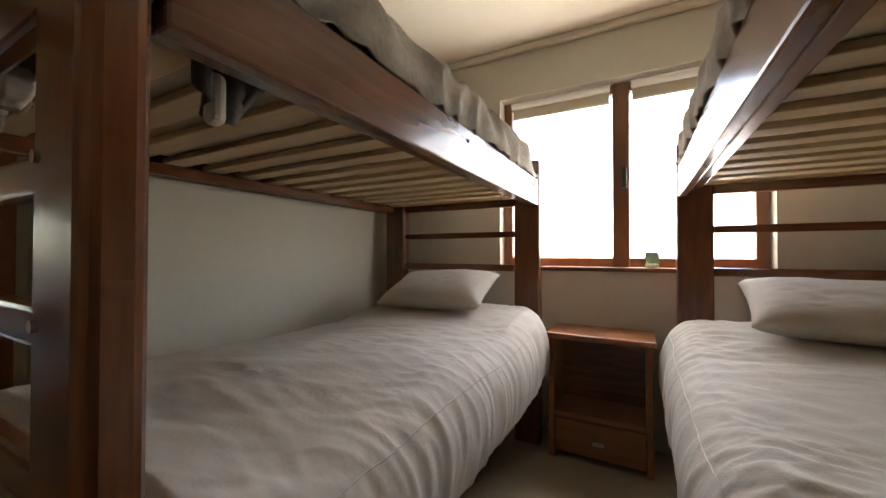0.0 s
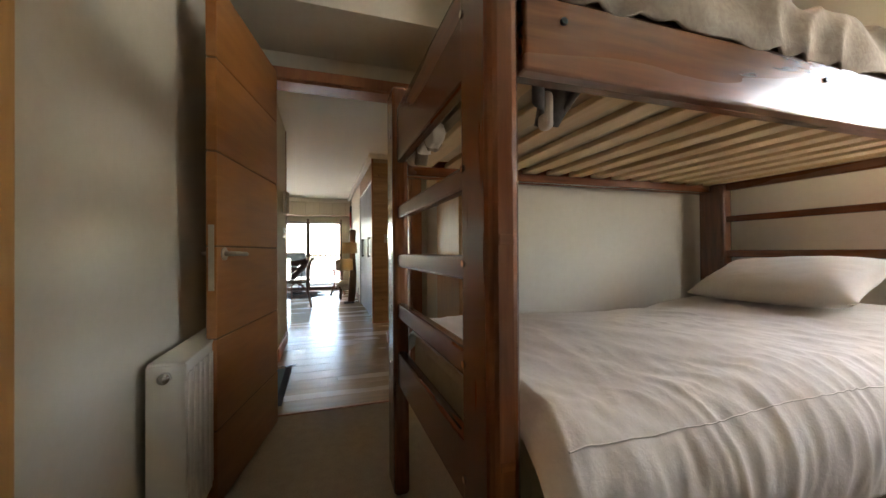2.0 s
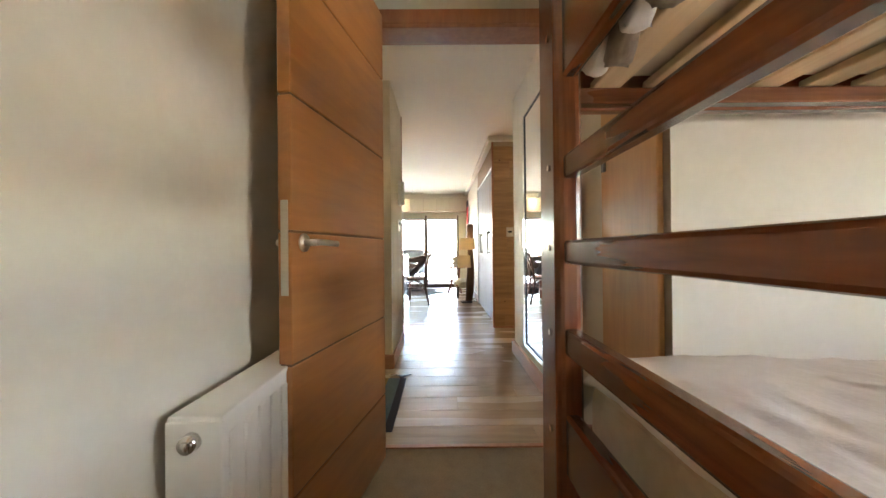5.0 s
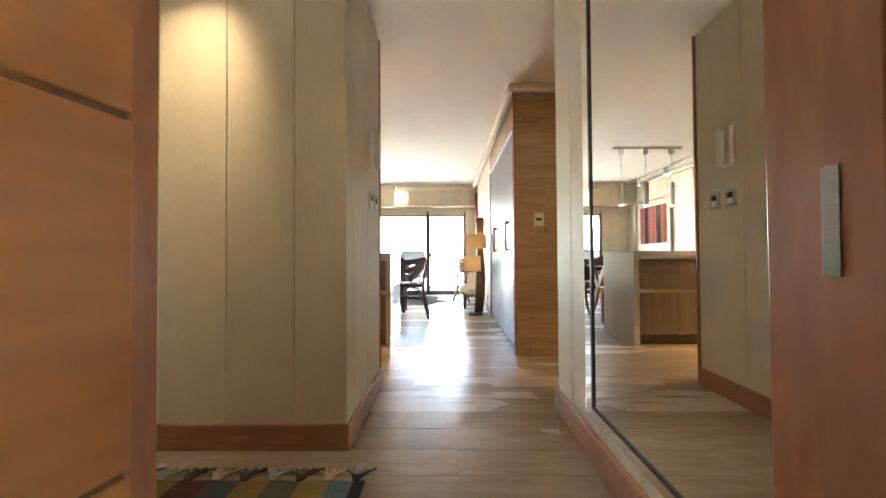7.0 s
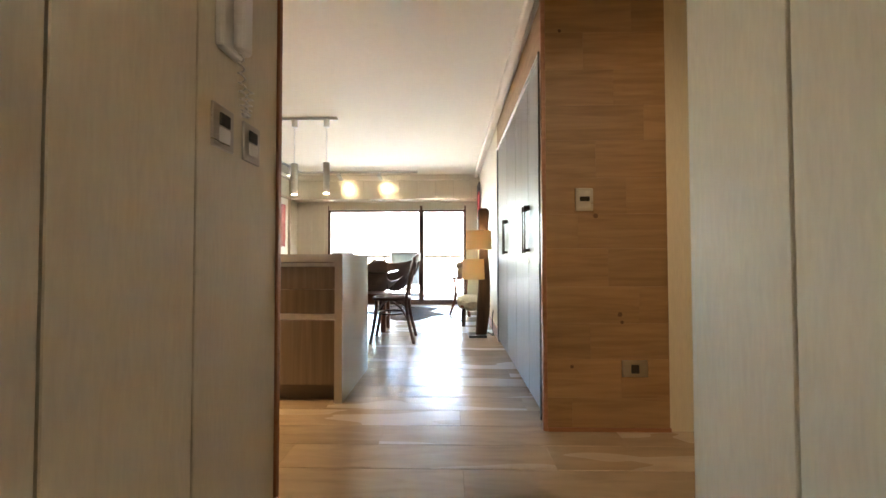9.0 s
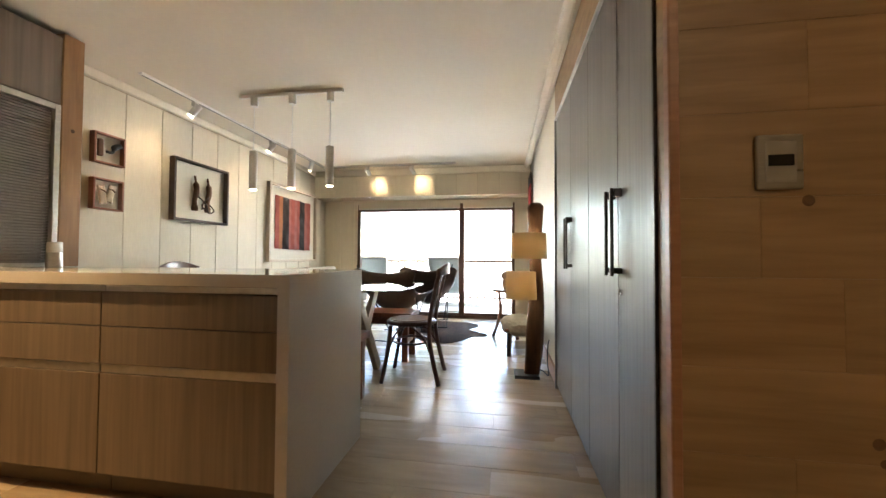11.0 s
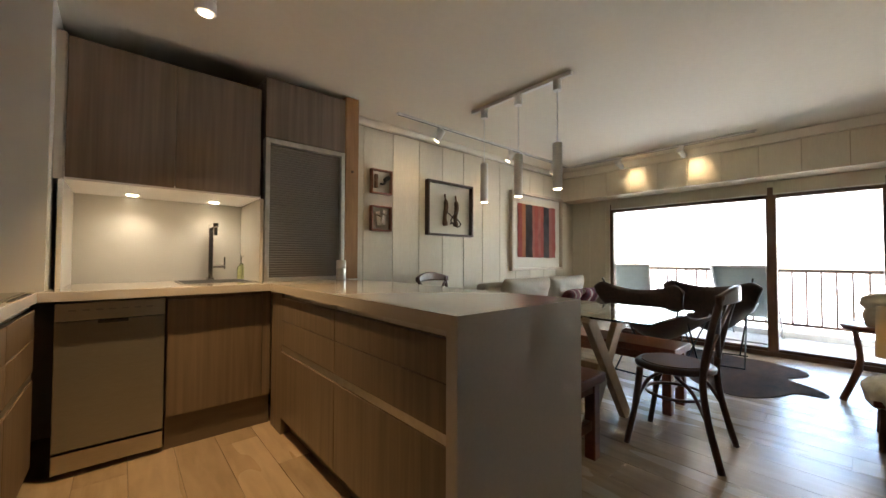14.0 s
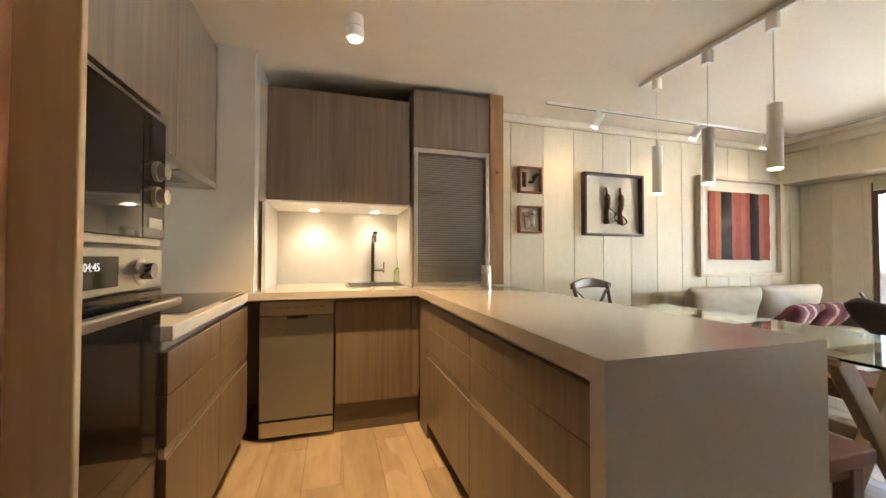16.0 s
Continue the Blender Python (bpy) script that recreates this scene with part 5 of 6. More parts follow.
def deck_chair(base, rot, label):
    d = thing("deck_chair", (0, 0, 0), label, "deck chair", "balcony deck chairs")
    f = bmesh.new()
    for s in (-0.28, 0.28):
        tube(curve_pts([(s, -0.75, 0.30), (s, 0.0, 0.36), (s, 0.30, 0.55), (s, 0.62, 1.02)], 6), 0.014, 8, f)
        tube([(s, 0.05, 0.36), (s, 0.30, 0.0)], 0.014, 8, f)
        tube([(s, -0.2, 0.34), (s, -0.45, 0.0)], 0.014, 8, f)
        tube([(s * 1.1, -0.25, 0.55), (s * 1.1, 0.35, 0.60)], 0.016, 8, f)
    for y, zz in ((0.62, 1.02), (-0.75, 0.30), (0.30, 0.02)):
        tube([(-0.28, y, zz), (0.28, y, zz)], 0.013, 8, f)
    part("frame", f, M_ALU, d)
    c = curve_pts([(0, -0.72, 0.305), (0, 0.0, 0.34), (0, 0.28, 0.54), (0, 0.61, 1.03)], 8)
    part("sling", sheet(lambda u, v: c[min(int(u * (len(c) - 1)), len(c) - 1)] + Vector(((v - 0.5) * 0.54, 0, -0.012 * math.sin(v * math.pi))), 24, 6, 0.006), M_SLING, d, smooth=True)
    d.matrix_basis = Matrix.Translation(base) @ Matrix.Rotation(radians(rot), 4, "Z")
    return d


deck_chair((-11.35, -2.25, -0.02), -75, "grey mesh deck chair tilted back on the balcony")
deck_chair((-11.45, -0.75, -0.02), -92, "grey mesh deck chair behind the balcony door")
bt = thing("balcony_grill", (-11.7, -3.4, 0), "covered pale grill table on the balcony", "grill table")
part("table", box(-12.0, -11.4, -3.9, -3.1, -0.02, 0.75, 0.02), M_CONCRETE, bt)
part("cover", cushion(-11.7, -3.6, 0.85, 0.5, 0.6, 0.45, None, 3, 14), M_SHELL, bt, smooth=True)

# outside the bedroom window
er = thing("eave", (-0.3, 3.6, 2.3), "sunlit wooden eave with rafters outside the window", "eave")
# Board out of sight above the window, its depth set to cut the sun patch.
part("roof_board", box(-2.6, 2.2, 2.63, 2.87, 2.62, 2.66), M_OUTWOOD, er)
for x in (-2.0, -1.35, 0.95, 1.6):
    part("rafter", box(x, x + 0.09, 2.66, 4.55, 2.46, 2.62, 0.01), M_OUTWOOD, er)
part("beam", box(-2.6, 2.2, 4.35, 4.47, 2.30, 2.46, 0.01), M_OUTWOOD, er)
nb = thing("neighbour_wing", (-2.6, 5, 0), "pale rendered house wing with a louvred vent", "house")
part("wall", box(-3.6, -2.4, 4.3, 7.5, -9, 3.2), M_RENDER, nb)
lv = part("vent_frame", box(-2.40, -2.36, 4.6, 5.3, 1.95, 2.75, 0.01), M_WHITE, nb)
for k in range(7):
    part("louvre", box(-2.362, -2.335, 4.64, 5.26, 2.0 + k * 0.1, 2.02 + k * 0.1 + 0.04, 0.003), M_WHITE, lv)
setting(part("terrace", box(-3.6, 4.0, 2.63, 9.0, -0.3, -0.15), M_CONCRETE), "pale terrace outside the bedroom", "ground")

# ---- dining ----


def bentwood_chair():
    c = thing("dining_chair", (0, 0, 0), "dark bentwood cross-back chair with a woven cane seat", "chair", "cross-back chairs")
    seat = lathe([(0.185, -0.018), (0.205, -0.010), (0.208, 0.006), (0.195, 0.018), (0.175, 0.020)], 32)
    for v in seat.verts:
        v.co.x *= 1.0 + 0.10 * (v.co.y / 0.2)
        v.co.z += 0.46
    part("seat_frame", seat, M_CHAIR, c, smooth=True)
    web = lathe([(0.172, 0.0), (0.172, 0.006), (0.09, 0.003)], 28)
    for v in web.verts:
        v.co.x *= 1.0 + 0.10 * (v.co.y / 0.2)
        v.co.z += 0.4785
    part("cane_seat", web, M_CANE, c, "woven brown cane")
    for s in (1, -1):
        part("front_leg", tube(curve_pts([(s * 0.165, 0.135, 0.45), (s * 0.18, 0.155, 0.25), (s * 0.205, 0.20, 0.0)], 8), [0.019] * 9 + [0.016] * 8, 10), M_CHAIR, c, smooth=True)
        part("back_leg", tube(curve_pts([(s * 0.205, -0.255, 0.0), (s * 0.185, -0.195, 0.25), (s * 0.17, -0.175, 0.46), (s * 0.185, -0.215, 0.70), (s * 0.195, -0.265, 0.90)], 8), 0.0175, 10), M_CHAIR, c, smooth=True)
        part("cross_bar", tube(curve_pts([(s * 0.172, -0.185, 0.50), (s * 0.06, -0.20, 0.62), (-s * 0.08, -0.225, 0.74), (-s * 0.175, -0.25, 0.84)], 8), 0.014, 8, flat=0.5), M_CHAIR, c, smooth=True)
        part("arch_brace", tube(curve_pts([(s * 0.185, -0.19, 0.24), (s * 0.15, -0.12, 0.36), (s * 0.10, -0.03, 0.42), (s * 0.02, 0.0, 0.435)], 7), 0.010, 8), M_CHAIR, c, smooth=True)
        part("arch_brace", tube(curve_pts([(s * 0.178, 0.145, 0.28), (s * 0.14, 0.10, 0.38), (s * 0.08, 0.04, 0.43)], 7), 0.010, 8), M_CHAIR, c, smooth=True)
    part("stretcher_ring", tube([(0.16 * math.cos(a * math.tau / 28), 0.15 * math.sin(a * math.tau / 28), 0.30) for a in range(29)], 0.009, 8), M_CHAIR, c, smooth=True)

    def crest(u, v):
        x = (u - 0.5) * 0.46
        bow = 0.05 * (1 - (2 * u - 1) ** 2)
        h = 0.085 * (0.55 + 0.45 * math.sin(u * math.pi))
        return Vector((x, -0.262 - bow, 0.865 + (v - 0.3) * h + 0.02 * math.sin(u * math.pi)))
    part("crest_rail", sheet(crest, 20, 6, 0.024), M_CHAIR, c, smooth=True)
    return c


ch = bentwood_chair()
copy_thing(ch, Matrix.Translation((-7.32, -2.36, 0)) @ Matrix.Rotation(radians(6), 4, "Z"))
ch.matrix_basis = Matrix.Translation((-7.39, -0.475, 0)) @ Matrix.Rotation(radians(182), 4, "Z")

tb = thing("dining_table", (-7.28, -1.3, 0), "glass-topped dining table on crossed wooden legs", "table")
part("glass_top", box(-7.66, -6.92, -2.20, -0.44, 0.742, 0.755, 0.003), M_TABLEGLASS, tb, "clear glass with a green edge")
for y in (-0.84, -1.80):
    for s in (1, -1):
        part("leg", box(-0.045, 0.045, -0.04, 0.04, -0.45, 0.45, 0.005, m=Matrix.Translation((-7.29, y + s * 0.012, 0.37)) @ Matrix.Rotation(s * radians(36), 4, "Y") @ Matrix.Diagonal((1, 0.55, 1.0, 1))), M_TABLELEG, tb)
    part("cap_rail", box(-7.60, -6.98, y - 0.05, y + 0.05, 0.712, 0.741, 0.004), M_TABLELEG, tb)
part("stretcher", box(-7.32, -7.26, -1.80, -0.84, 0.34, 0.40, 0.005), M_TABLELEG, tb)


def bench(x0, x1, y0, y1, h, label):
    b = thing("bench", ((x0 + x1) / 2, (y0 + y1) / 2, 0), label, "bench", "dining benches")
    part("seat", box(x0, x1, y0, y1, h - 0.05, h, 0.006), M_BENCH, b)
    part("apron", box(x0 + 0.03, x1 - 0.03, y0 + 0.04, y1 - 0.04, h - 0.11, h - 0.051, 0.003), M_BENCH, b)
    for x in (x0 + 0.01, x1 - 0.07):
        for y in (y0 + 0.02, y1 - 0.09):
            part("leg", box(x, x + 0.06, y, y + 0.06, 0, h - 0.051, 0.005), M_BENCH, b)
    for y in (y0 + 0.04, y1 - 0.08):
        part("stretcher", box(x0 + 0.07, x1 - 0.07, y, y + 0.035, 0.16, 0.21, 0.004), M_BENCH, b)
    return b


bench(-6.90, -6.55, -2.05, -0.66, 0.47, "reddish wooden bench between peninsula and table")
bench(-8.12, -7.76, -2.0, -0.58, 0.46, "reddish wooden bench on the window side")


def butterfly(base, rot, label):
    """Leather sling on a bent rod frame; the sitter looks along local +y."""
    b = thing("butterfly_chair", (0, 0, 0), label, "butterfly chair", "butterfly chairs")
    f = bmesh.new()
    for s in (1, -1):
        tube([(s * 0.33, -0.40, 0.90), (s * -0.05 + s * 0.28, 0.33, 0.02), (-s * 0.30, 0.33, 0.02)], 0.008, 6, f)
        tube([(s * 0.30, 0.38, 0.56), (s * 0.26, -0.30, 0.02), (-s * 0.26, -0.30, 0.02)], 0.008, 6, f)
    part("rod_frame", f, M_BLACK, b)

    def sling(u, v):
        x = (u - 0.5) * 2
        top = 0.91 - 0.10 * (1 - abs(x) ** 2.0) - 0.09 * max(0, (abs(x) - 0.72) / 0.28) ** 2
        front = 0.60 - 0.22 * (1 - x * x)
        w = 0.40 - 0.06 * math.sin(v * math.pi)
        yb, yf = -0.43 + 0.05 * (1 - x * x), 0.40 - 0.05 * (1 - x * x)
        t = v
        y = yb + (yf - yb) * t ** 1.7
        z = top * (1 - t) + front * t - 0.95 * t * (1 - t) * (0.55 + 0.45 * (1 - x * x))
        return Vector((x * w, y, max(z, 0.27)))
    part("leather_sling", sheet(sling, 30, 30, 0.008), M_LEATHER, b, smooth=True)
    b.matrix_basis = Matrix.Translation(base) @ Matrix.Rotation(radians(rot), 4, "Z")


butterfly((-8.80, -1.03, 0), 84, "dark leather butterfly chair seen from behind")
butterfly((-9.72, -0.80, 0), 100, "dark leather butterfly chair near the balcony doors")

# cowhide
ck = thing("cowhide_rug", (-9.2, -0.7, 0), "dark mottled cowhide lying on the floor", "rug")


def hide(u, v):
    a = u * math.tau
    r = 0.78 + 0.22 * math.cos(2 * a + 0.4) + 0.13 * math.cos(5 * a + 1) + 0.05 * noise.noise(Vector((math.cos(a) * 3, math.sin(a) * 3, 0)))
    r *= v
    return Vector((-9.42 + r * 0.74 * math.cos(a), -0.58 + r * 0.92 * math.sin(a + 0.3), 0.006 + 0.004 * noise.noise(Vector((r * 4, a, 1)))))


part("hide", sheet(hide, 80, 10, 0.004), M_HIDE, ck)

# ---- sofa ----
sf = thing("sofa", (-9.2, -2.35, 0), "cream fabric sofa against the panelled wall", "sofa")
sx0, sx1 = -10.25, -8.05
part("base", box(sx0, sx1, -2.74, -1.92, 0.10, 0.30, 0.03, seg=3), M_SOFA, sf)
part("backrest", box(sx0 + 0.02, sx1 - 0.02, -2.76, -2.58, 0.28, 0.79, 0.05, seg=4), M_SOFA, sf)
for a in (sx0, sx1 - 0.20):
    part("armrest", box(a, a + 0.20, -2.75, -1.92, 0.28, 0.62, 0.06, seg=4), M_SOFA, sf)
for k in range(2):
    a = sx0 + 0.21 + k * 0.895
    part("seat_cushion", box(a, a + 0.885, -2.56, -1.90, 0.30, 0.45, 0.045, seg=4), M_SOFA, sf)
    part("back_cushion", cushion(a + 0.4425, -2.50, 0.64, 0.92, 0.44, 0.24, Matrix.Rotation(radians(76), 3, "X"), k, 22), M_SOFA, sf, smooth=True)
for x, y in ((sx0 + 0.08, -2.68), (sx1 - 0.08, -2.68), (sx0 + 0.08, -1.98), (sx1 - 0.08, -1.98)):
    part("foot", box(x - 0.03, x + 0.03, y - 0.03, y + 0.03, 0, 0.101, 0.004), M_CHAIR, sf)
for k, (x, r) in enumerate(((-9.33, 8), (-9.80, -6))):
    tc = thing("throw_cushion", (x, -2.3, 0.45), "red and cream patterned throw cushion on the sofa", "cushion", "throw cushions")
    part("cushion_cover", cushion(x, -2.27, 0.54, 0.42, 0.36, 0.16, Matrix.Rotation(radians(r), 3, "Z") @ Matrix.Rotation(radians(52), 3, "X"), k + 5, 18), M_CUSHION, tc, smooth=True)

# ---- wall art ----


def framed(name, label, x0, x1, z0, z1, wd_, dp, m, mount=M_PAPER):
    f = thing(name, ((x0 + x1) / 2, -2.78, z0), label, "picture")
    y0, y1 = -2.7895, -2.7895 + dp
    for a, b, c, d in ((x0, x0 + wd_, z0, z1), (x1 - wd_, x1, z0, z1), (x0 + wd_, x1 - wd_, z0, z0 + wd_), (x0 + wd_, x1 - wd_, z1 - wd_, z1)):
        part("frame_bar", box(a, b, y0, y1, c, d, 0.003), m, f)
    part("mount", box(x0 + wd_, x1 - wd_, y0, y0 + 0.008, z0 + wd_, z1 - wd_), mount, f, "pale mount board")
    return f


M_REDFRAME = mat("small_frame_wood", (0.30, 0.115, 0.06), None, 0.45, grain=(3, 3, 3), scale=9)
M_DARKFRAME = mat("dark_frame_wood", (0.055, 0.032, 0.024), None, 0.45, grain=(3, 3, 3), scale=9)
M_PALEFRAME = mat("pale_frame_wood", (0.58, 0.47, 0.35), None, 0.45, grain=(3, 3, 3), scale=9)
fa = framed("picture_frame", "small box frame holding two carved wooden tools", -6.885, -6.655, 1.70, 1.935, 0.014, 0.05, M_REDFRAME)
part("tool_block", box(-6.735, -6.695, -2.78, -2.755, 1.755, 1.89, 0.01), M_TOOL, fa)
bmo = tube(curve_pts([(-6.76, -2.765, 1.80), (-6.80, -2.762, 1.805), (-6.82, -2.765, 1.85), (-6.86, -2.765, 1.87)], 6), [0.012] * 10 + [0.022] * 9, 8)
part("tool_horn", bmo, M_BLACK, fa, smooth=True)
fb = framed("picture_frame", "small box frame holding two woven sandals", -6.88, -6.655, 1.345, 1.585, 0.014, 0.05, M_REDFRAME)
for x, zz, r in ((-6.735, 1.46, 8), (-6.795, 1.475, -12)):
    part("sandal", cushion(x, -2.765, zz, 0.055, 0.15, 0.028, Matrix.Rotation(radians(r), 3, "Y") @ Matrix.Rotation(radians(90), 3, "X"), x, 10), M_SHELL, fb, smooth=True)
    part("strap", tube([(x - 0.025, -2.752, zz + 0.02), (x, -2.742, zz + 0.03), (x + 0.025, -2.752, zz + 0.04)], 0.006, 6), M_TOOL, fb)
fc = framed("picture_frame", "deep dark box frame with two old wooden stirrups", -8.01, -7.325, 1.335, 1.93, 0.022, 0.06, M_DARKFRAME)
for x, zz in ((-7.60, 1.0), (-7.76, 1.0)):
    pts = [(x, -2.77, 1.45), (x + 0.012, -2.762, 1.55), (x - 0.004, -2.758, 1.66), (x + 0.01, -2.765, 1.80)]
    part("carved_bar", tube(curve_pts(pts, 7), [0.030] * 4 + [0.022] * 6 + [0.026] * 8 + [0.010] * 4, 10), M_TOOL, fc, smooth=True)
for k, pts in enumerate(([(-7.60, -2.745, 1.60), (-7.67, -2.735, 1.55), (-7.72, -2.74, 1.50), (-7.65, -2.74, 1.47)], [(-7.76, -2.745, 1.62), (-7.69, -2.735, 1.56), (-7.66, -2.74, 1.50), (-7.72, -2.74, 1.46)], [(-7.76, -2.745, 1.53), (-7.80, -2.73, 1.47), (-7.74, -2.735, 1.44), (-7.72, -2.74, 1.52)])):
    part("cord", tube(curve_pts(pts, 8), 0.007, 6), M_LEATHER, fc)
fd = framed("picture_frame", "large pale frame with a striped red and black weaving", -9.99, -8.75, 0.925, 1.995, 0.035, 0.055, M_PALEFRAME)


def weave(u, v):
    return Vector((-9.83 + u * 0.92 + 0.008 * noise.noise(Vector((v * 6, 0, 0))), -2.773 + 0.006 * noise.noise(Vector((u * 9, v * 7, 2))), 1.10 + v * 0.74 + 0.010 * noise.noise(Vector((u * 7, 1, 0))) + 0.012 * (u - 0.5) * (1 - v)))


part("textile", sheet(weave, 40, 30, 0.003), M_WEAVE, fd, "handwoven red and black striped cloth")

# ---- lamp, stools, hanging ----
fl = thing("floor_lamp", (-7.53, 0.50, 0), "floor lamp made of a weathered beam with two linen shades", "floor lamp")
part("base_plate", box(-7.66, -7.47, 0.375, 0.575, 0, 0.028, 0.003), M_BLACK, fl, "black steel base plate")


def beam(u, v):
    a = v * math.tau
    zz = 0.029 + u * 1.43
    lean = 0.055 * u + 0.02 * math.sin(u * 5)
    wob = 1 + 0.12 * noise.noise(Vector((math.cos(a), math.sin(a), u * 5)))
    c, s = math.cos(a), math.sin(a)
    rx, ry = 0.045 * wob, (0.062 + 0.012 * math.sin(u * 7)) * wob
    k = 1 - 0.5 * max(0, (u - 0.97) / 0.03) ** 2
    return Vector((-7.565 + rx * k * math.copysign(abs(c) ** 0.5, c), 0.515 + lean + ry * k * math.copysign(abs(s) ** 0.5, s), zz))


bmb = sheet(beam, 60, 28)
bmesh.ops.remove_doubles(bmb, verts=bmb.verts, dist=0.0005)
bmesh.ops.holes_fill(bmb, edges=bmb.edges)
part("beam_post", bmb, M_LAMPWOOD, fl, "weathered brown beam", True)


def shade(cy, z0, z1, r):
    bms = lathe([(r, 0), (r * 0.94, z1 - z0), (r * 0.94 - 0.004, z1 - z0), (r - 0.004, 0)], 36)
    bms.faces.ensure_lookup_table()
    bmesh.ops.delete(bms, geom=[f for f in bms.faces if len(f.verts) > 4], context="FACES_ONLY")
    for v in bms.verts:
        v.co = Vector((v.co.x * 0.65 - 7.45, v.co.y + cy, v.co.z + z0))
    return part("shade", bms, M_SHADE, fl, "cream linen drum shade", True)


shade(0.485, 0.985, 1.195, 0.148)
shade(0.425, 0.655, 0.88, 0.125)
for cy, zz in ((0.485, 1.09), (0.425, 0.77)):
    part("arm", tube([(-7.53, 0.53, zz), (-7.45, cy, zz)], 0.008, 8), M_BRONZE, fl)
    part("bulb", lathe([(0.012, -0.04), (0.03, 0.0), (0.024, 0.03), (0.008, 0.04)], 14, (-7.45, cy, zz)), M_LENS, fl, "frosted bulb", True)
part("cable", tube(curve_pts([(-7.60, 0.56, 0.06), (-7.66, 0.62, 0.02), (-7.58, 0.655, 0.012), (-7.70, 0.66, 0.10), (-7.74, 0.67, 0.22), (-7.68, 0.672, 0.28)], 8), 0.005, 6), M_BLACK, fl, "black cable")
lamp("floor_lamp_light", "POINT", Matrix.Translation((-7.45, 0.485, 1.14)), 0.45, WARM, 0.03)

wh = thing("wall_hanging", (-9.8, 0.68, 1.3), "red, black and white woven wall hanging with fringe", "wall hanging")
for z0, z1, m, nm in ((2.03, 2.19, M_BLACK, "band"), (1.62, 2.03, None, "band"), (1.52, 1.62, M_PILLOW, "band")):
    mm = m or mat("red_wool", (0.50, 0.05, 0.05), (0.36, 0.03, 0.035), 0.95, scale=60, bump=0.5)
    part(nm, sheet(lambda u, v: Vector((-10.0 + u * 0.42, 0.672 - 0.018 * abs(math.sin(u * 11 + v)), z0 + v * (z1 - z0))), 24, 8, 0.012), mm, wh)
for k in range(20):
    x = -9.99 + k * 0.021
    part("fringe", tube([(x, 0.668, 1.62), (x + 0.004, 0.645, 1.4), (x - 0.004, 0.655, 1.12 + 0.04 * (k % 3))], 0.006, 5), M_WOOL if k % 3 else M_SLING, wh)

stl = thing("side_table", (-9.12, 0.33, 0), "carved wooden tripod side table by the balcony", "side table")
part("top", lathe([(0.20, 0), (0.21, 0.01), (0.21, 0.03), (0.19, 0.035), (0.17, 0.028)], 28, (-9.12, 0.36, 0.565)), M_BENCH, stl, smooth=True)
for k in range(3):
    a = k * math.tau / 3 + 2.6
    c, s = math.cos(a), math.sin(a)
    part("leg", tube(curve_pts([(-9.12 + c * 0.13, 0.36 + s * 0.13, 0.565), (-9.12 + c * 0.11, 0.36 + s * 0.11, 0.30), (-9.12 + c * 0.20, 0.36 + s * 0.20, 0.0)], 7), 0.025, 8, flat=0.7), M_BENCH, stl, smooth=True)
sculp = thing("stone_carving", (-9.12, 0.36, 0.60), "rounded pale carved stone ornament on the side table", "ornament")
bmS = cushion(-9.12, 0.35, 0.665, 0.18, 0.17, 0.17, None, 4, 14)
part("lower_stone", bmS, M_SHELL, sculp, smooth=True)
part("upper_stone", cushion(-9.13, 0.345, 0.775, 0.17, 0.19, 0.11, Matrix.Rotation(0.25, 3, "X"), 9, 14), M_SHELL, sculp, smooth=True)

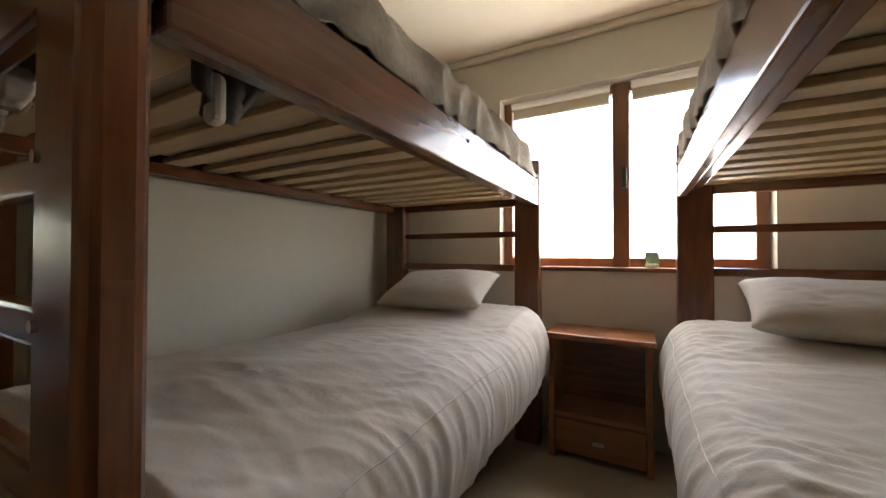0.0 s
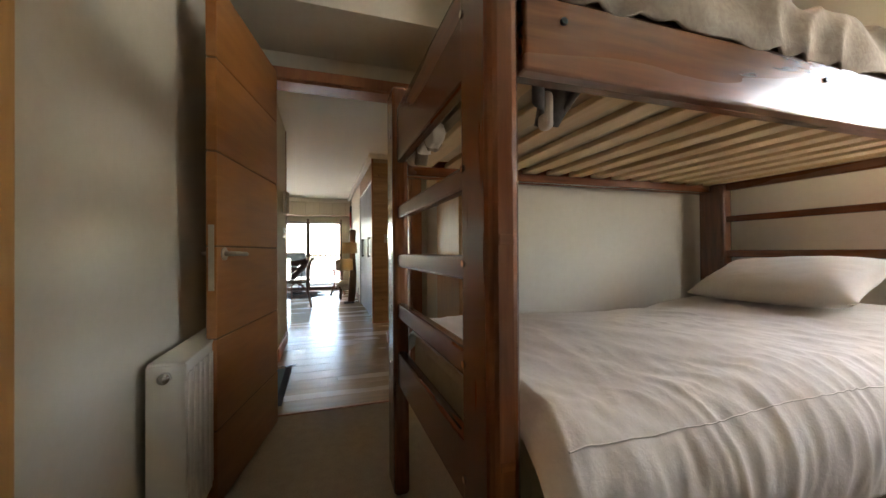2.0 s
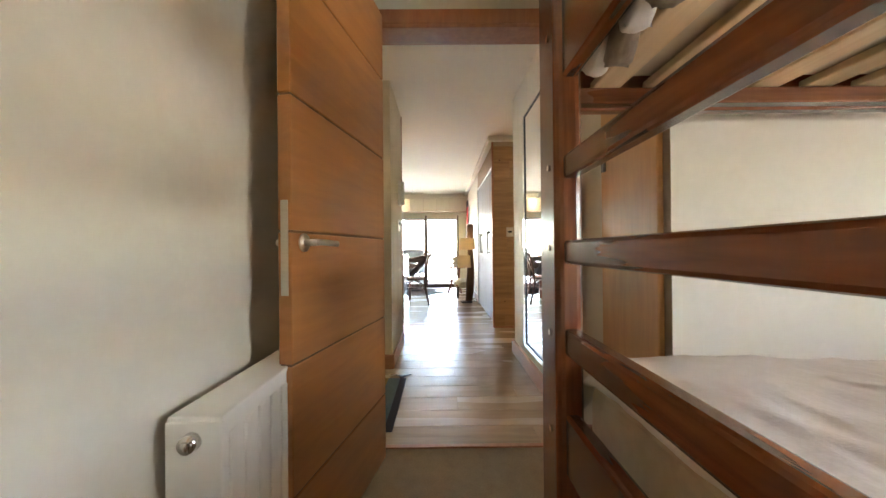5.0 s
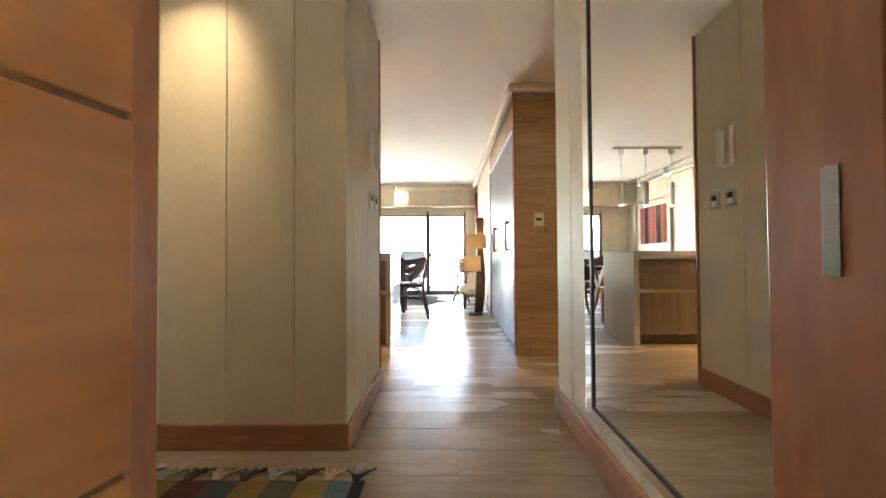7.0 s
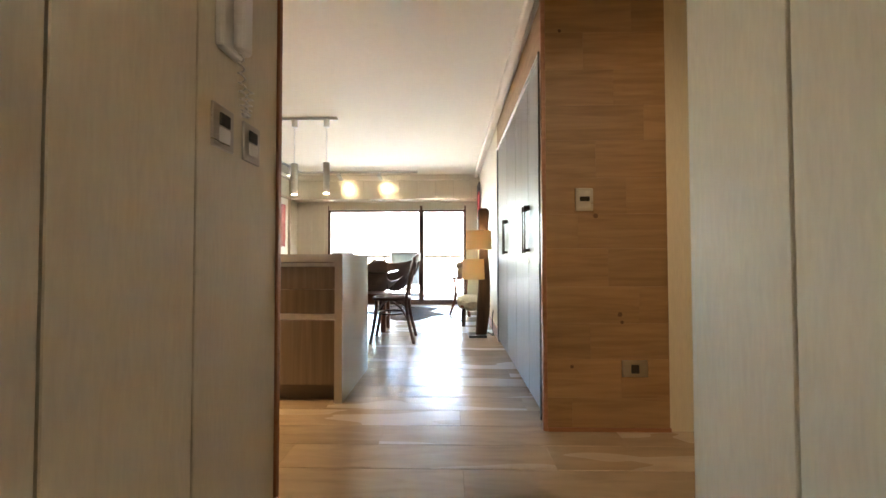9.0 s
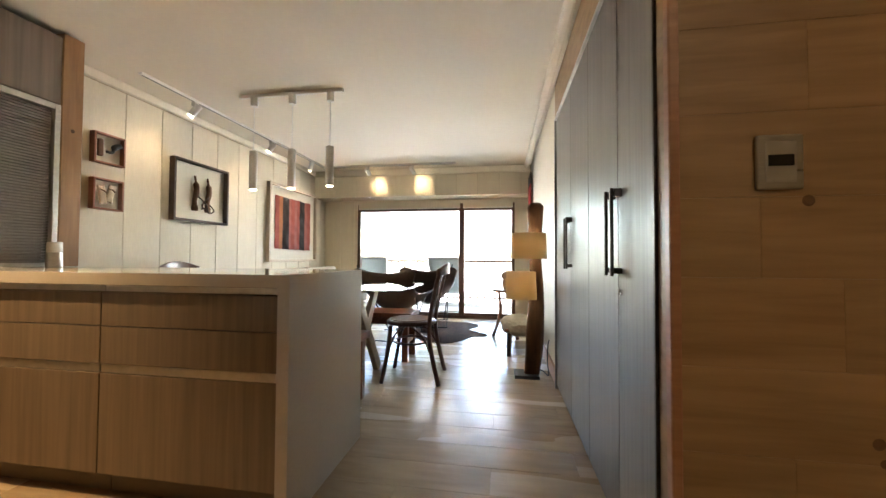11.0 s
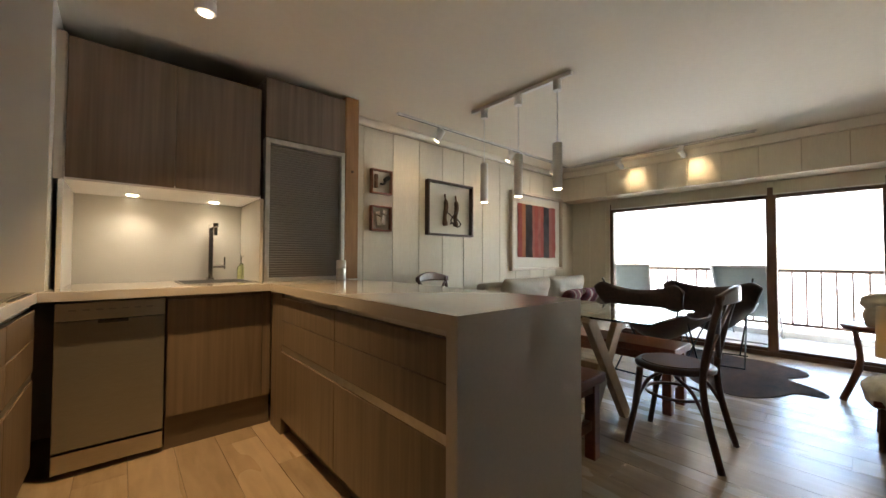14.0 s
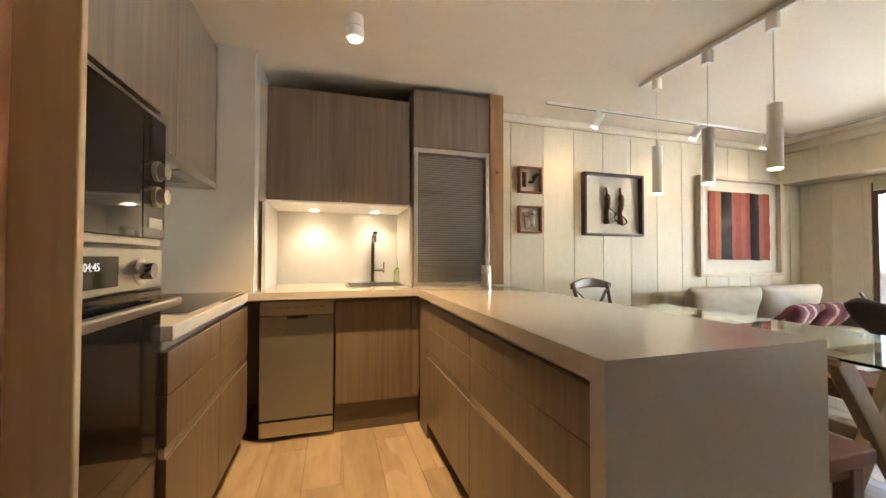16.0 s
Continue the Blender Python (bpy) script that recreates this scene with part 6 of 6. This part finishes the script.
ws = thing("sheepskin_stool", (-8.33, 0.44, 0), "low wooden stool under a white sheepskin", "stool")
part("seat_board", box(-8.52, -8.16, 0.30, 0.62, 0.24, 0.275, 0.01), M_BENCH, ws)
for x in (-8.48, -8.20):
    for y in (0.35, 0.58):
        part("leg", tube([(x, y, 0.24), (x + (x + 8.34) * 0.25, y + (y - 0.46) * 0.1, 0.0)], 0.024, 8), M_LAMPWOOD, ws)


def fleece(u, v):
    a, b = u * math.tau, v * math.pi
    n_ = noise.noise(Vector((math.cos(a) * 2, math.sin(a) * 2, b * 2)))
    f_ = noise.noise(Vector((math.cos(a) * 9, math.sin(a) * 9, b * 9)))
    r = 0.225 * (1 + 0.13 * n_ + 0.06 * f_)
    zz = math.cos(b)
    return Vector((-8.34 + r * math.sin(b) ** 0.6 * math.cos(a), 0.45 + 0.85 * r * math.sin(b) ** 0.6 * math.sin(a), 0.305 + 0.085 * zz + 0.012 * f_ - (0.03 if zz < 0 else 0)))


part("sheepskin", sheet(fleece, 64, 30), M_WOOL, ws, "thick cream fleece", True)

# ---- floor planks ----
rng = random.Random(4)
PITCH, LEN = 0.20, 1.20
plank_mesh = {}


def plank(a, b, y0, y1):
    key = (round(b - a, 3), round(y1 - y0, 2))
    if key not in plank_mesh:
        bm = box(-key[0] / 2, key[0] / 2, -key[1] / 2, key[1] / 2, -0.006, 0.0, 0.0012, seg=1)
        me = bpy.data.meshes.new("plank")
        bm.to_mesh(me)
        bm.free()
        me.materials.append(M_FLOOR)
        plank_mesh[key] = me
    ob = new("plank", plank_mesh[key])
    ob.parent = floor
    ob.matrix_basis = Matrix.Translation(((a + b) / 2, (y0 + y1) / 2, 0))


k = 0
x = -2.548
while x > -10.38:
    a, b = max(x - PITCH, -10.40) + 0.0012, x - 0.0012
    ylo, yhi = (-1.9, 0.66) if x > -3.7 else (-2.98, 0.70)
    if -5.4 < x < -2.9:
        yhi = 3.0
    y = ylo + (0.0, 0.4, 0.8)[k % 3] - LEN
    while y < yhi:
        y0, y1 = max(y, ylo), min(y + LEN, yhi)
        if y1 - y0 > 0.05:
            plank(a, b, y0 + 0.0012, y1 - 0.0012)
        y += LEN
    x -= PITCH
    k += 1
